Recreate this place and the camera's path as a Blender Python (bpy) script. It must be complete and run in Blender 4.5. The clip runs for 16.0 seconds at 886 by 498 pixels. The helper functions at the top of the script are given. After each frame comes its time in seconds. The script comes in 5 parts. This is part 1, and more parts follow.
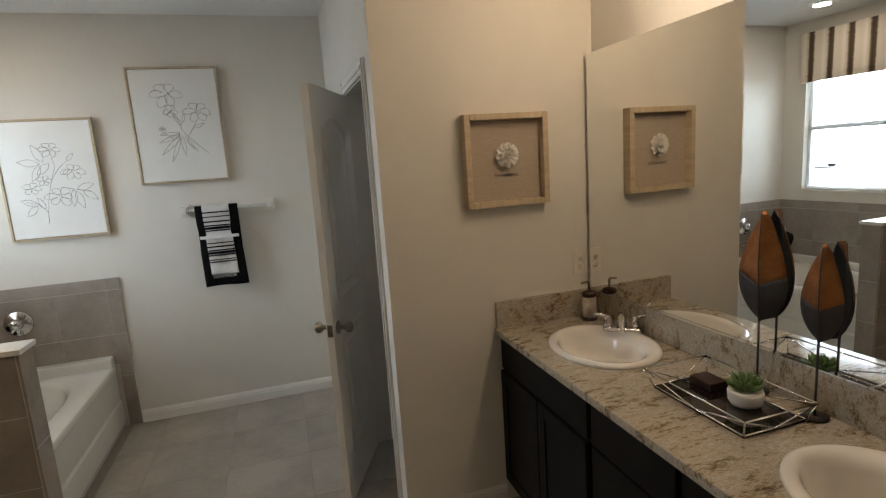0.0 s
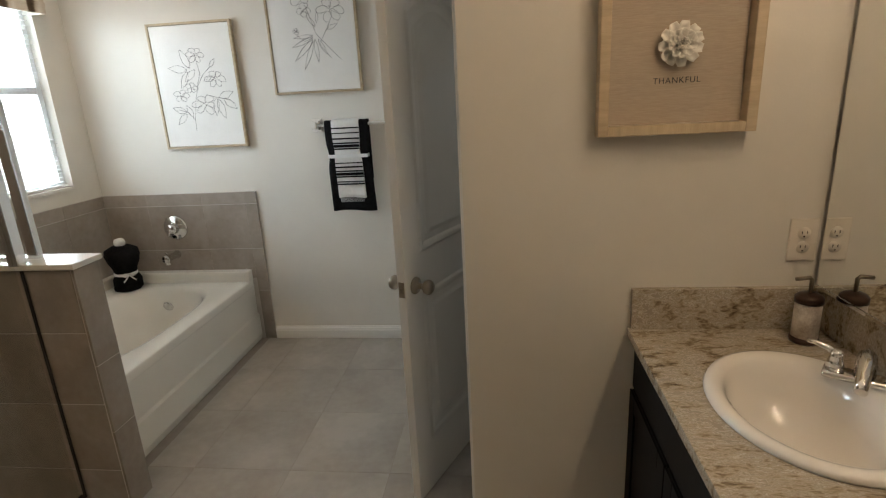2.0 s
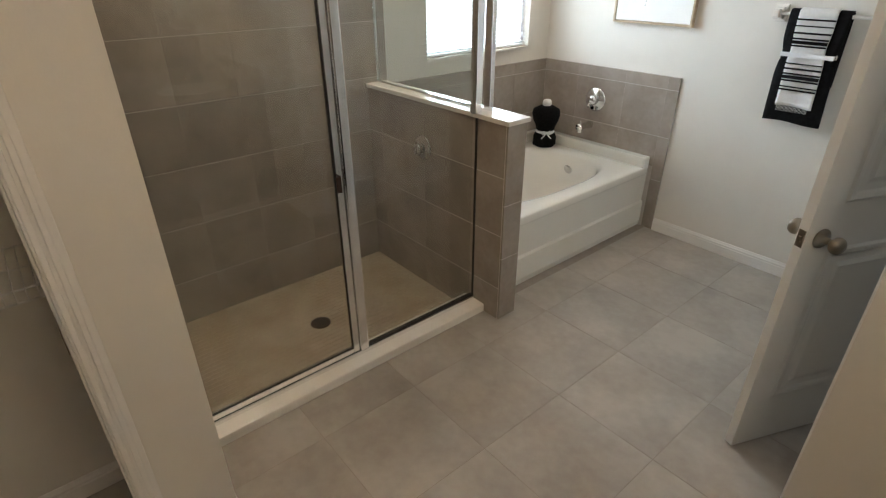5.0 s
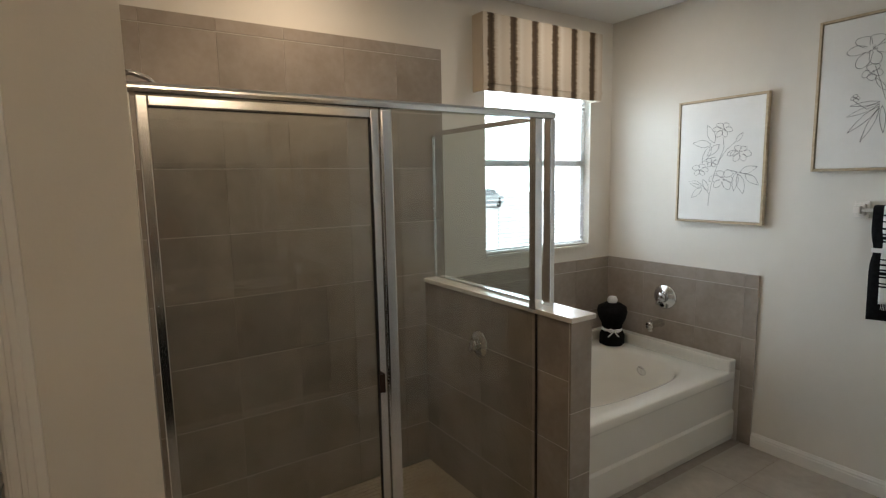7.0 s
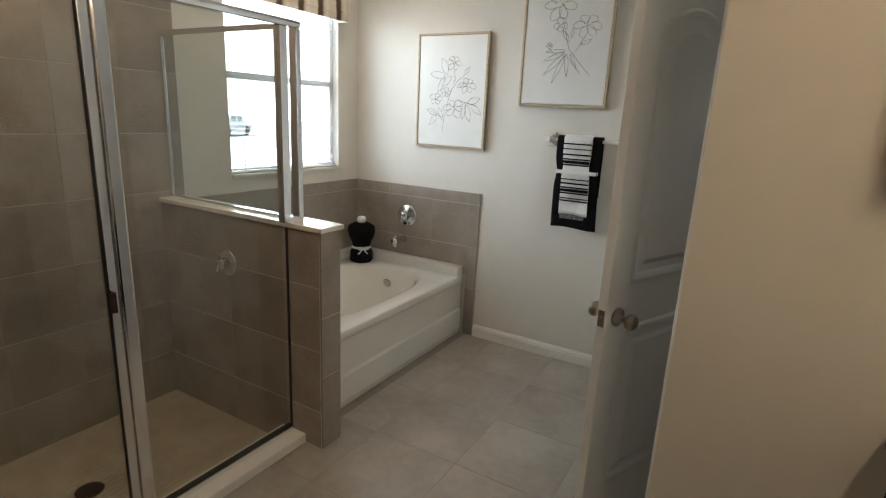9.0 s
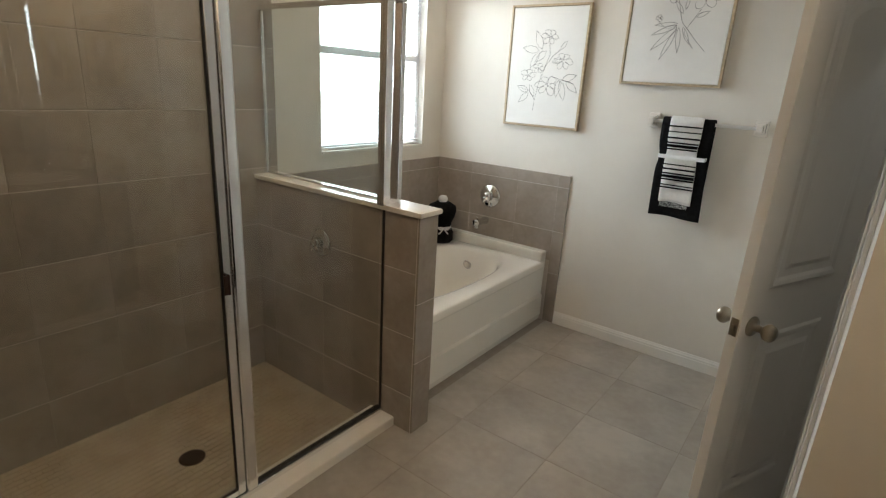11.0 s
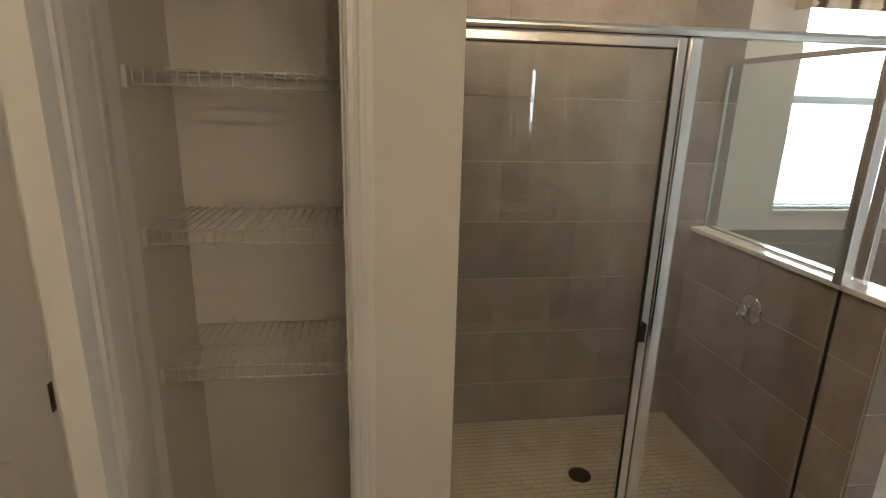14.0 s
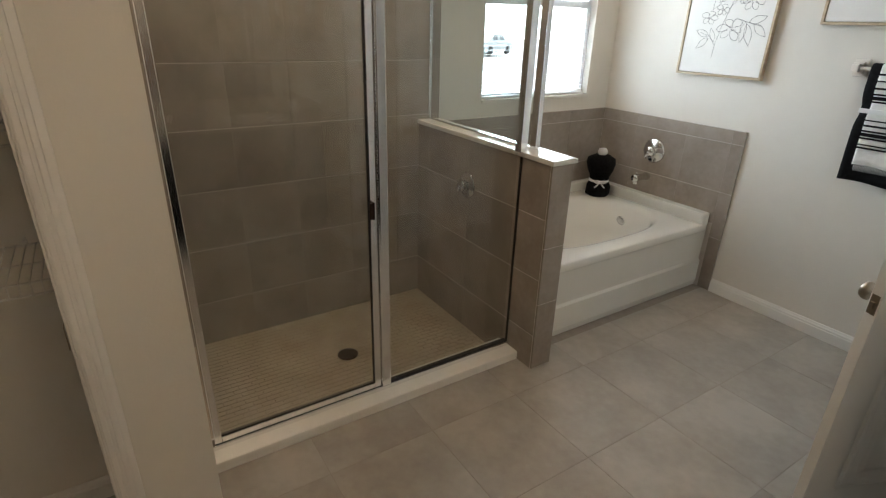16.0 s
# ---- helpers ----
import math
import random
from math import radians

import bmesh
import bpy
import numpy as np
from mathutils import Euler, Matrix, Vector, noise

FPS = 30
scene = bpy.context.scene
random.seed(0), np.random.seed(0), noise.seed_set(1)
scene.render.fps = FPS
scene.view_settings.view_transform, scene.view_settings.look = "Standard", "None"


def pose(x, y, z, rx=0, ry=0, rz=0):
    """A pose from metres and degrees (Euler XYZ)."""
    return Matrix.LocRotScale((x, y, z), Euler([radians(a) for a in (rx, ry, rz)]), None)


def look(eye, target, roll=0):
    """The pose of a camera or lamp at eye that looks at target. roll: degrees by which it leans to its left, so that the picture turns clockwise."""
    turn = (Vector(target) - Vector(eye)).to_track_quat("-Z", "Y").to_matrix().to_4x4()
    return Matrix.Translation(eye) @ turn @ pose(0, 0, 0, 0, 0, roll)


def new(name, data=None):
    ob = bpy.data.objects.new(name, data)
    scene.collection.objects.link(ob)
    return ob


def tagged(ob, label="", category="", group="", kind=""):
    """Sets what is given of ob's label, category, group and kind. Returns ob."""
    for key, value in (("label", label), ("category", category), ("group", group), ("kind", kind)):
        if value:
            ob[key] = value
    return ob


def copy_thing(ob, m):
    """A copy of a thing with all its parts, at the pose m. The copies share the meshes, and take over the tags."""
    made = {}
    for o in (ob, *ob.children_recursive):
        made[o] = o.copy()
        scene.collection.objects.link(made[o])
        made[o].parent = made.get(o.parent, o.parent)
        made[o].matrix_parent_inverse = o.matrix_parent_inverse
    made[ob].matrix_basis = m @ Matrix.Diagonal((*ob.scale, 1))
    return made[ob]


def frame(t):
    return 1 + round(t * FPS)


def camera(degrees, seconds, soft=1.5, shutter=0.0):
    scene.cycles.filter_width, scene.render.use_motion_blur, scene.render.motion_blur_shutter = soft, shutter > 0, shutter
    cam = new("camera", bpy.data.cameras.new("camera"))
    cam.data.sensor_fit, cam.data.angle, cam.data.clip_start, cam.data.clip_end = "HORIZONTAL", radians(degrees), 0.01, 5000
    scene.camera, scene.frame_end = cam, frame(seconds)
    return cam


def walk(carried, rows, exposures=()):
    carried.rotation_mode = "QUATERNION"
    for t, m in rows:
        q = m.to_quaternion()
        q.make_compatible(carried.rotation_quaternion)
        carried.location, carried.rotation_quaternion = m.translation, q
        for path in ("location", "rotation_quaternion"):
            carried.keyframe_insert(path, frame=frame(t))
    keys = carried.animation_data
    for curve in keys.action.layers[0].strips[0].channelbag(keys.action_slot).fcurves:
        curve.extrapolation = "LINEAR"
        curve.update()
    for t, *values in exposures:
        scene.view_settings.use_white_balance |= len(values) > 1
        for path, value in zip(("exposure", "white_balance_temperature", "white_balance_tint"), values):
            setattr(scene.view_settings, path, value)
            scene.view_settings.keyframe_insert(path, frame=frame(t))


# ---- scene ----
cam = camera(80.0, 16.0, soft=1.2)
PATH = [
    (0, (0.593, -0.05, 1.674), (1.168, 1.836, 1.339), -3.9),
    (0.5, (0.628, 0.038, 1.613), (0.947, 1.983, 1.269), -3.8),
    (1, (0.746, 0.185, 1.585), (0.846, 2.127, 1.114), -3.9),
    (1.5, (0.887, 0.448, 1.592), (0.85, 2.376, 1.062), -3.9),
    (2, (1.121, 0.636, 1.573), (0.894, 2.545, 1.021), -3.0),
    (2.5, (1.26, 0.631, 1.603), (0.567, 2.406, 0.997), -1.5),
    (3, (1.244, 0.62, 1.544), (0.276, 2.22, 0.835), -2.6),
    (3.5, (1.216, 0.636, 1.511), (0.175, 2.095, 0.624), -2.4),
    (4, (1.188, 0.637, 1.595), (0.074, 1.981, 0.548), -1.5),
    (4.5, (1.156, 0.626, 1.55), (-0.04, 1.874, 0.545), -0.8),
    (5, (1.163, 0.582, 1.679), (-0.186, 1.712, 0.728), -0.3),
    (5.2, (1.188, 0.584, 1.726), (-0.289, 1.682, 0.942), -1.0),
    (7.3, (0.975, 0.803, 1.622), (-0.671, 1.917, 1.398), -1.5),
    (7.5, (0.924, 0.863, 1.625), (-0.629, 2.098, 1.378), -1.0),
    (8, (0.858, 0.892, 1.596), (-0.227, 2.544, 1.29), 2.0),
    (8.5, (1.027, 0.747, 1.576), (0.104, 2.478, 1.185), 2.5),
    (9, (1.13, 0.668, 1.554), (0.153, 2.343, 1.064), 2.7),
    (9.2, (1.125, 0.665, 1.557), (0.114, 2.304, 1.019), 2.9),
    (11.3, (0.898, 0.64, 1.581), (-0.288, 2.125, 0.956), 3.4),
    (11.5, (0.904, 0.581, 1.583), (-0.431, 1.917, 0.924), 3.5),
    (12, (0.968, 0.588, 1.611), (-0.694, 1.294, 0.751), 1.3),
    (12.5, (1.04, 0.585, 1.659), (-0.665, 0.992, 0.697), 2.0),
    (13, (1.09, 0.589, 1.723), (-0.695, 0.91, 0.881), 2.1),
    (13.5, (1.04, 0.589, 1.696), (-0.849, 0.884, 1.107), 1.3),
    (14, (0.982, 0.595, 1.664), (-0.927, 0.864, 1.132), 1.5),
    (14.5, (0.889, 0.672, 1.642), (-1.001, 1.048, 1.107), 1.2),
    (15, (0.912, 0.637, 1.698), (-0.804, 1.451, 1.07), 1.4),
    (15.5, (1.056, 0.628, 1.595), (-0.522, 1.644, 0.902), 2.8),
    (16, (1.18, 0.691, 1.597), (-0.357, 1.699, 0.808), 1.6),
]
walk(cam, [(t, look(eye, target, roll)) for t, eye, target, roll in PATH],
     [(0, -0.42, 6200, 10), (1, -0.22, 6200, 10), (2, -0.2, 6280, 10), (2.5, -0.3, 6200, 10), (3, -0.15, 6200, 10), (4, 0.25, 6030, 10), (5.2, 0.27, 6030, 10), (7.3, -0.6, 6200, 10), (8, -0.52, 6200, 10), (9, -0.2, 6240, 10),
      (11.5, 0.05, 6600, 10), (12, 0.35, 6900, 10), (12.5, 0.35, 6800, 10), (13, 0.35, 6580, 10), (13.5, 0.24, 6380, 10), (14, 0.14, 6200, 10), (14.5, 0.14, 6100, 10), (15.5, 0.0, 6050, 10), (16, 0.0, 6150, 10)])

# ---- light ----
world = bpy.data.worlds.new("sky")
scene.world = world
world.use_nodes = True
wn = world.node_tree.nodes
sky = wn.new("ShaderNodeTexSky")
sky.sky_type = "NISHITA"
sky.sun_disc = False
sky.sun_elevation = radians(70)
sky.sun_rotation = radians(120)
wn["Background"].inputs[1].default_value = 0.12
world.node_tree.links.new(sky.outputs[0], wn["Background"].inputs[0])


def lamp(name, kind, energy, color, m, size=0.1, size_y=None, angle=None):
    data = bpy.data.lights.new(name, kind)
    data.energy, data.color = energy, color
    if kind == "AREA":
        data.shape = "RECTANGLE" if size_y else "DISK"
        data.size = size
        if size_y:
            data.size_y = size_y
    elif kind == "SUN":
        data.angle = angle
    else:
        data.shadow_soft_size = size
    ob = new(name, data)
    ob.matrix_world = m
    return ob


lamp("sun", "SUN", 3.0, (1.0, 0.95, 0.88), look((3.03, -1.75, 9.6), (0, 0, 0)), angle=radians(0.5))
lamp("window_daylight", "AREA", 195, (0.74, 0.89, 1.0), look((-2.55, 3.2, 2.25), (0.6, 2.9, 1.2)), 2.6, 1.7)
WARM = (1.0, 0.745, 0.49)
for y in (0.80, 1.15, 1.50):
    lamp("vanity_bulb", "POINT", 7.6, WARM, pose(1.88, y, 2.36), 0.05)
lamp("downlight_lamp", "AREA", 5, (1.0, 0.84, 0.66), look((-1.02, 3.19, 2.69), (-1.02, 3.19, 0)), 0.12)
# Fill added to lift the toilet room and its door; no such source known.
lamp("toilet_room_fill", "AREA", 2.2, (0.9, 0.95, 1.0), look((1.5, 3.0, 2.69), (1.5, 3.0, 0)), 0.12)
lamp("shower_downlight_lamp", "AREA", 7.5, WARM, look((-1.1, 1.55, 2.69), (-1.1, 1.55, 0)), 0.12)


# ---- materials ----
def material(name, color, rough=0.5, metal=0.0, color2=None, scale=8.0, bump=0.0, bump_scale=60.0, vary=0.0, coat=0.0, stretch=(1, 1, 1), detail=6.0, spec=0.5):
    m = bpy.data.materials.new(name)
    m.use_nodes = True
    nt = m.node_tree
    n, l = nt.nodes, nt.links
    b = n["Principled BSDF"]
    b.inputs["Base Color"].default_value = (*color, 1)
    b.inputs["Roughness"].default_value = rough
    b.inputs["Metallic"].default_value = metal
    b.inputs["Coat Weight"].default_value = coat
    b.inputs["Specular IOR Level"].default_value = spec
    co = n.new("ShaderNodeTexCoord")
    mp = n.new("ShaderNodeMapping")
    mp.inputs["Scale"].default_value = stretch
    if vary:
        seed, spread = n.new("ShaderNodeObjectInfo"), n.new("ShaderNodeVectorMath")
        spread.operation = "SCALE"
        spread.inputs[0].default_value = (37.0, 53.0, 71.0)
        l.new(seed.outputs["Random"], spread.inputs["Scale"])
        l.new(spread.outputs[0], mp.inputs["Location"])
    l.new(co.outputs["Object"], mp.inputs[0])
    out = None
    if color2:
        t1 = n.new("ShaderNodeTexNoise")
        t1.inputs["Scale"].default_value, t1.inputs["Detail"].default_value = scale, detail
        t2 = n.new("ShaderNodeTexNoise")
        t2.inputs["Scale"].default_value, t2.inputs["Detail"].default_value = scale * 7, 4
        l.new(mp.outputs[0], t1.inputs[0])
        l.new(mp.outputs[0], t2.inputs[0])
        mx = n.new("ShaderNodeMath")
        mx.operation = "MULTIPLY_ADD"
        mx.inputs[1].default_value = 0.35
        l.new(t2.outputs[0], mx.inputs[0])
        l.new(t1.outputs[0], mx.inputs[2])
        r = n.new("ShaderNodeValToRGB")
        r.color_ramp.elements[0].position, r.color_ramp.elements[1].position = 0.48, 0.86
        r.color_ramp.elements[0].color, r.color_ramp.elements[1].color = (*color, 1), (*color2, 1)
        l.new(mx.outputs[0], r.inputs[0])
        out = r.outputs[0]
    if vary:
        oi = n.new("ShaderNodeObjectInfo")
        hv = n.new("ShaderNodeHueSaturation")
        mr = n.new("ShaderNodeMapRange")
        mr.inputs[3].default_value, mr.inputs[4].default_value = 1 - vary, 1 + vary
        l.new(oi.outputs["Random"], mr.inputs[0])
        l.new(mr.outputs[0], hv.inputs["Value"])
        if out:
            l.new(out, hv.inputs["Color"])
        else:
            hv.inputs["Color"].default_value = (*color, 1)
        out = hv.outputs[0]
    if out:
        l.new(out, b.inputs["Base Color"])
    if bump:
        t3 = n.new("ShaderNodeTexNoise")
        t3.inputs["Scale"].default_value, t3.inputs["Detail"].default_value = bump_scale, 5
        l.new(mp.outputs[0], t3.inputs[0])
        bp = n.new("ShaderNodeBump")
        bp.inputs["Strength"].default_value, bp.inputs["Distance"].default_value = bump, 0.004
        l.new(t3.outputs[0], bp.inputs["Height"])
        l.new(bp.outputs[0], b.inputs["Normal"])
    return m


def glass(name, tint=(0.93, 0.95, 0.94)):
    m = bpy.data.materials.new(name)
    m.use_nodes = True
    n, l = m.node_tree.nodes, m.node_tree.links
    n.remove(n["Principled BSDF"])
    tr, gl, mx, lw = n.new("ShaderNodeBsdfTransparent"), n.new("ShaderNodeBsdfGlossy"), n.new("ShaderNodeMixShader"), n.new("ShaderNodeLayerWeight")
    tr.inputs[0].default_value = (*tint, 1)
    gl.inputs["Roughness"].default_value = 0.0
    lw.inputs[0].default_value = 0.5
    pw, ma = n.new("ShaderNodeMath"), n.new("ShaderNodeMath")
    pw.operation, ma.operation = "POWER", "MULTIPLY_ADD"
    pw.inputs[1].default_value = 5.0
    ma.inputs[1].default_value, ma.inputs[2].default_value = 0.9, 0.042
    l.new(lw.outputs["Facing"], pw.inputs[0])
    l.new(pw.outputs[0], ma.inputs[0])
    l.new(ma.outputs[0], mx.inputs[0])
    l.new(tr.outputs[0], mx.inputs[1])
    l.new(gl.outputs[0], mx.inputs[2])
    l.new(mx.outputs[0], n["Material Output"].inputs[0])
    return m


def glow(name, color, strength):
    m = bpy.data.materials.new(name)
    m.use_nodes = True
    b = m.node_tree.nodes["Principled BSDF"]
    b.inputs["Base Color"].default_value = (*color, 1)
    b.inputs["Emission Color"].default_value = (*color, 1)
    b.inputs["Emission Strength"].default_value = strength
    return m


M_PAINT = material("wall_paint", (0.70, 0.665, 0.60), 0.7, color2=(0.74, 0.705, 0.64), scale=1.5, bump=0.12, bump_scale=130)
M_CEIL = material("ceiling_paint", (0.78, 0.77, 0.74), 0.85, color2=(0.81, 0.8, 0.77), scale=2, bump=0.5, bump_scale=90)
M_TRIM = material("trim_paint", (0.78, 0.76, 0.72), 0.35, color2=(0.81, 0.79, 0.75), scale=5, bump=0.03, bump_scale=60)
M_DOOR = material("door_paint", (0.72, 0.70, 0.65), 0.38, color2=(0.75, 0.73, 0.68), scale=3, bump=0.05, bump_scale=90)
M_TILE = material("wall_tile", (0.285, 0.244, 0.208), 0.24, color2=(0.375, 0.328, 0.284), scale=4.5, vary=0.06, bump=0.04, bump_scale=40)
M_GROUT = material("grout", (0.46, 0.415, 0.365), 0.9, color2=(0.52, 0.47, 0.415), scale=20, bump=0.2, bump_scale=200)
M_FLOOR = material("floor_tile", (0.325, 0.29, 0.25), 0.36, color2=(0.44, 0.405, 0.355), scale=3.2, vary=0.04, bump=0.05, bump_scale=35)
M_FGROUT = material("floor_grout", (0.31, 0.272, 0.232), 0.9, color2=(0.35, 0.31, 0.268), scale=20)
M_MOSAIC = material("mosaic_tile", (0.40, 0.325, 0.235), 0.4, color2=(0.50, 0.425, 0.33), scale=6, vary=0.1, bump=0.1, bump_scale=60)
M_MGROUT = material("mosaic_grout", (0.37, 0.30, 0.22), 0.9, color2=(0.44, 0.37, 0.28), scale=20)
M_MARBLE = material("cultured_marble", (0.74, 0.71, 0.65), 0.2, color2=(0.79, 0.76, 0.70), scale=4)
M_TUB = material("tub_acrylic", (0.76, 0.74, 0.68), 0.16, color2=(0.78, 0.76, 0.70), scale=2, coat=0.3)
M_PORC = material("porcelain", (0.82, 0.78, 0.72), 0.08, color2=(0.84, 0.80, 0.74), scale=2, coat=0.5)
M_CHROME = material("chrome", (0.78, 0.78, 0.77), 0.09, 1.0, color2=(0.72, 0.72, 0.71), scale=20)
M_ALU = material("polished_aluminium", (0.86, 0.87, 0.88), 0.15, 1.0, color2=(0.83, 0.83, 0.82), scale=12, stretch=(1, 1, 0.1))
M_NICKEL = material("satin_nickel", (0.36, 0.31, 0.245), 0.28, 1.0, color2=(0.30, 0.26, 0.205), scale=30)
M_BLACK = material("black_seal", (0.012, 0.011, 0.01), 0.6, color2=(0.02, 0.018, 0.016), scale=20)
M_ESPRESSO = material("espresso_wood", (0.004, 0.0034, 0.0034), 0.55, color2=(0.007, 0.006, 0.0055), scale=5, stretch=(4, 4, 0.5), bump=0.08, bump_scale=40, spec=0.16)
M_OAK = material("light_oak", (0.46, 0.36, 0.235), 0.5, color2=(0.58, 0.47, 0.32), scale=6, stretch=(1, 1, 9), bump=0.15, bump_scale=30)
M_OAKH = material("light_oak_rail", (0.46, 0.36, 0.235), 0.5, color2=(0.58, 0.47, 0.32), scale=6, stretch=(9, 1, 1), bump=0.15, bump_scale=30)
M_CANVAS = material("white_canvas", (0.80, 0.79, 0.76), 0.85, color2=(0.83, 0.82, 0.79), scale=10, bump=0.15, bump_scale=400)
M_LINEN = material("linen_backing", (0.40, 0.33, 0.255), 0.95, color2=(0.47, 0.395, 0.31), scale=40, stretch=(1, 1, 12), bump=0.3, bump_scale=300)
M_INK = material("ink", (0.03, 0.028, 0.027), 0.8, color2=(0.08, 0.075, 0.07), scale=30)
M_WHITEC = material("white_cotton", (0.78, 0.77, 0.75), 0.95, color2=(0.84, 0.83, 0.81), scale=60, bump=0.6, bump_scale=400)
M_BLACKC = material("black_cotton", (0.004, 0.004, 0.0045), 0.95, color2=(0.010, 0.010, 0.011), scale=60, bump=0.8, bump_scale=300, spec=0.15)
M_RIBBON = material("satin_ribbon", (0.82, 0.82, 0.82), 0.3, color2=(0.86, 0.86, 0.86), scale=10)
M_WIRE = material("white_wire_coating", (0.68, 0.66, 0.62), 0.4, color2=(0.72, 0.70, 0.66), scale=10)
M_MIRROR = material("mirror_silver", (0.90, 0.91, 0.90), 0.0, 1.0)
M_GLASS = glass("clear_glass")
M_PANE = glass("window_glass", (0.97, 0.98, 0.98))
M_VINYL = material("white_vinyl", (0.80, 0.80, 0.79), 0.35, color2=(0.83, 0.83, 0.82), scale=4)
M_CLAY = material("ceramic_white", (0.75, 0.72, 0.66), 0.35, color2=(0.82, 0.79, 0.73), scale=20, bump=0.1)
M_BRONZE = material("oiled_bronze", (0.045, 0.025, 0.018), 0.35, 0.7, color2=(0.07, 0.04, 0.028), scale=15)
M_PLASTIC = material("switch_plastic", (0.76, 0.70, 0.61), 0.35, color2=(0.78, 0.72, 0.63), scale=8)


def granite():
    m = material("granite", (0.5, 0.45, 0.38), 0.12, coat=0.3)
    n, l = m.node_tree.nodes, m.node_tree.links
    b = n["Principled BSDF"]
    co = n.new("ShaderNodeTexCoord")
    mp = n.new("ShaderNodeMapping")
    mp.inputs["Rotation"].default_value = (0.5, 0.5, 0.6)
    mp.inputs["Scale"].default_value = (0.9, 2.4, 1.5)
    l.new(co.outputs["Object"], mp.inputs[0])
    big = n.new("ShaderNodeTexNoise")
    big.inputs["Scale"].default_value, big.inputs["Detail"].default_value, big.inputs["Distortion"].default_value = 7, 8, 1.4
    fine = n.new("ShaderNodeTexNoise")
    fine.inputs["Scale"].default_value, fine.inputs["Detail"].default_value, fine.inputs["Distortion"].default_value = 60, 7, 0.8
    l.new(mp.outputs[0], big.inputs[0])
    l.new(mp.outputs[0], fine.inputs[0])
    ad = n.new("ShaderNodeMath")
    ad.operation = "MULTIPLY_ADD"
    ad.inputs[1].default_value = 0.75
    l.new(fine.outputs[0], ad.inputs[0])
    l.new(big.outputs[0], ad.inputs[2])
    r = n.new("ShaderNodeValToRGB")
    e = r.color_ramp.elements
    e[0].position, e[0].color = 0.60, (0.11, 0.08, 0.052, 1)
    e[1].position, e[1].color = 1.18, (0.60, 0.54, 0.46, 1)
    for p, c in ((0.70, (0.23, 0.18, 0.12)), (0.78, (0.33, 0.27, 0.185)), (0.83, (0.40, 0.345, 0.26)), (0.875, (0.49, 0.43, 0.345)), (0.91, (0.33, 0.28, 0.21)), (0.95, (0.47, 0.415, 0.335)), (1.02, (0.37, 0.32, 0.255))):
        x = e.new(p)
        x.color = (*c, 1)
    l.new(ad.outputs[0], r.inputs[0])
    l.new(r.outputs[0], b.inputs["Base Color"])
    return m


M_GRANITE = granite()


# ---- mesh helpers ----
def boxed(bm, a, b, bevel=0.0):
    """Adds the box between corners a and b."""
    lo, hi = [min(p, q) for p, q in zip(a, b)], [max(p, q) for p, q in zip(a, b)]
    g = bmesh.ops.create_cube(bm, size=1.0)["verts"]
    for v in g:
        v.co = [lo[i] + (v.co[i] + 0.5) * (hi[i] - lo[i]) for i in range(3)]
    if bevel:
        eds = list({e for v in g for e in v.link_edges})
        bmesh.ops.bevel(bm, geom=eds, offset=bevel, segments=2, affect="EDGES", profile=0.6)
    return bm


def boxes(*pairs, bevel=0.0):
    bm = bmesh.new()
    for a, b in pairs:
        boxed(bm, a, b, bevel)
    return bm


def lathe(profile, axis="Z", at=(0, 0, 0), steps=28):
    """A turned body from (radius, height) pairs, along an axis."""
    bm = bmesh.new()
    rings = []
    for r, h in profile:
        ring = []
        for i in range(steps):
            a = 2 * math.pi * i / steps
            u, v = max(r, 1e-4) * math.cos(a), max(r, 1e-4) * math.sin(a)
            p = {"Z": (u, v, h), "X": (h, u, v), "Y": (v, h, u)}[axis]
            ring.append(bm.verts.new(Vector(p) + Vector(at)))
        rings.append(ring)
    for p, q in zip(rings, rings[1:]):
        for i in range(steps):
            bm.faces.new((p[i], p[(i + 1) % steps], q[(i + 1) % steps], q[i]))
    bm.faces.new(rings[0][::-1])
    bm.faces.new(rings[-1])
    for f in bm.faces:
        f.smooth = True
    bmesh.ops.recalc_face_normals(bm, faces=bm.faces)
    return bm


def tube(bm, path, r, steps=8):
    """A round bar along a path of points."""
    pts = [Vector(p) for p in path]
    rings, up = [], None
    for i, p in enumerate(pts):
        d = (pts[min(i + 1, len(pts) - 1)] - pts[max(i - 1, 0)]).normalized()
        if up is None:
            up = Vector((0, 0, 1)) if abs(d.z) < 0.9 else Vector((1, 0, 0))
        s = d.cross(up).normalized()
        up = s.cross(d).normalized()
        rr = r[i] if isinstance(r, (list, tuple)) else r
        rings.append([bm.verts.new(p + rr * (math.cos(2 * math.pi * k / steps) * s + math.sin(2 * math.pi * k / steps) * up)) for k in range(steps)])
    for p, q in zip(rings, rings[1:]):
        for k in range(steps):
            f = bm.faces.new((p[k], p[(k + 1) % steps], q[(k + 1) % steps], q[k]))
            f.smooth = True
    bm.faces.new(rings[0][::-1])
    bm.faces.new(rings[-1])
    return bm


def tubes(paths, r, steps=8):
    bm = bmesh.new()
    for p in paths:
        tube(bm, p, r, steps)
    bmesh.ops.recalc_face_normals(bm, faces=bm.faces)
    return bm


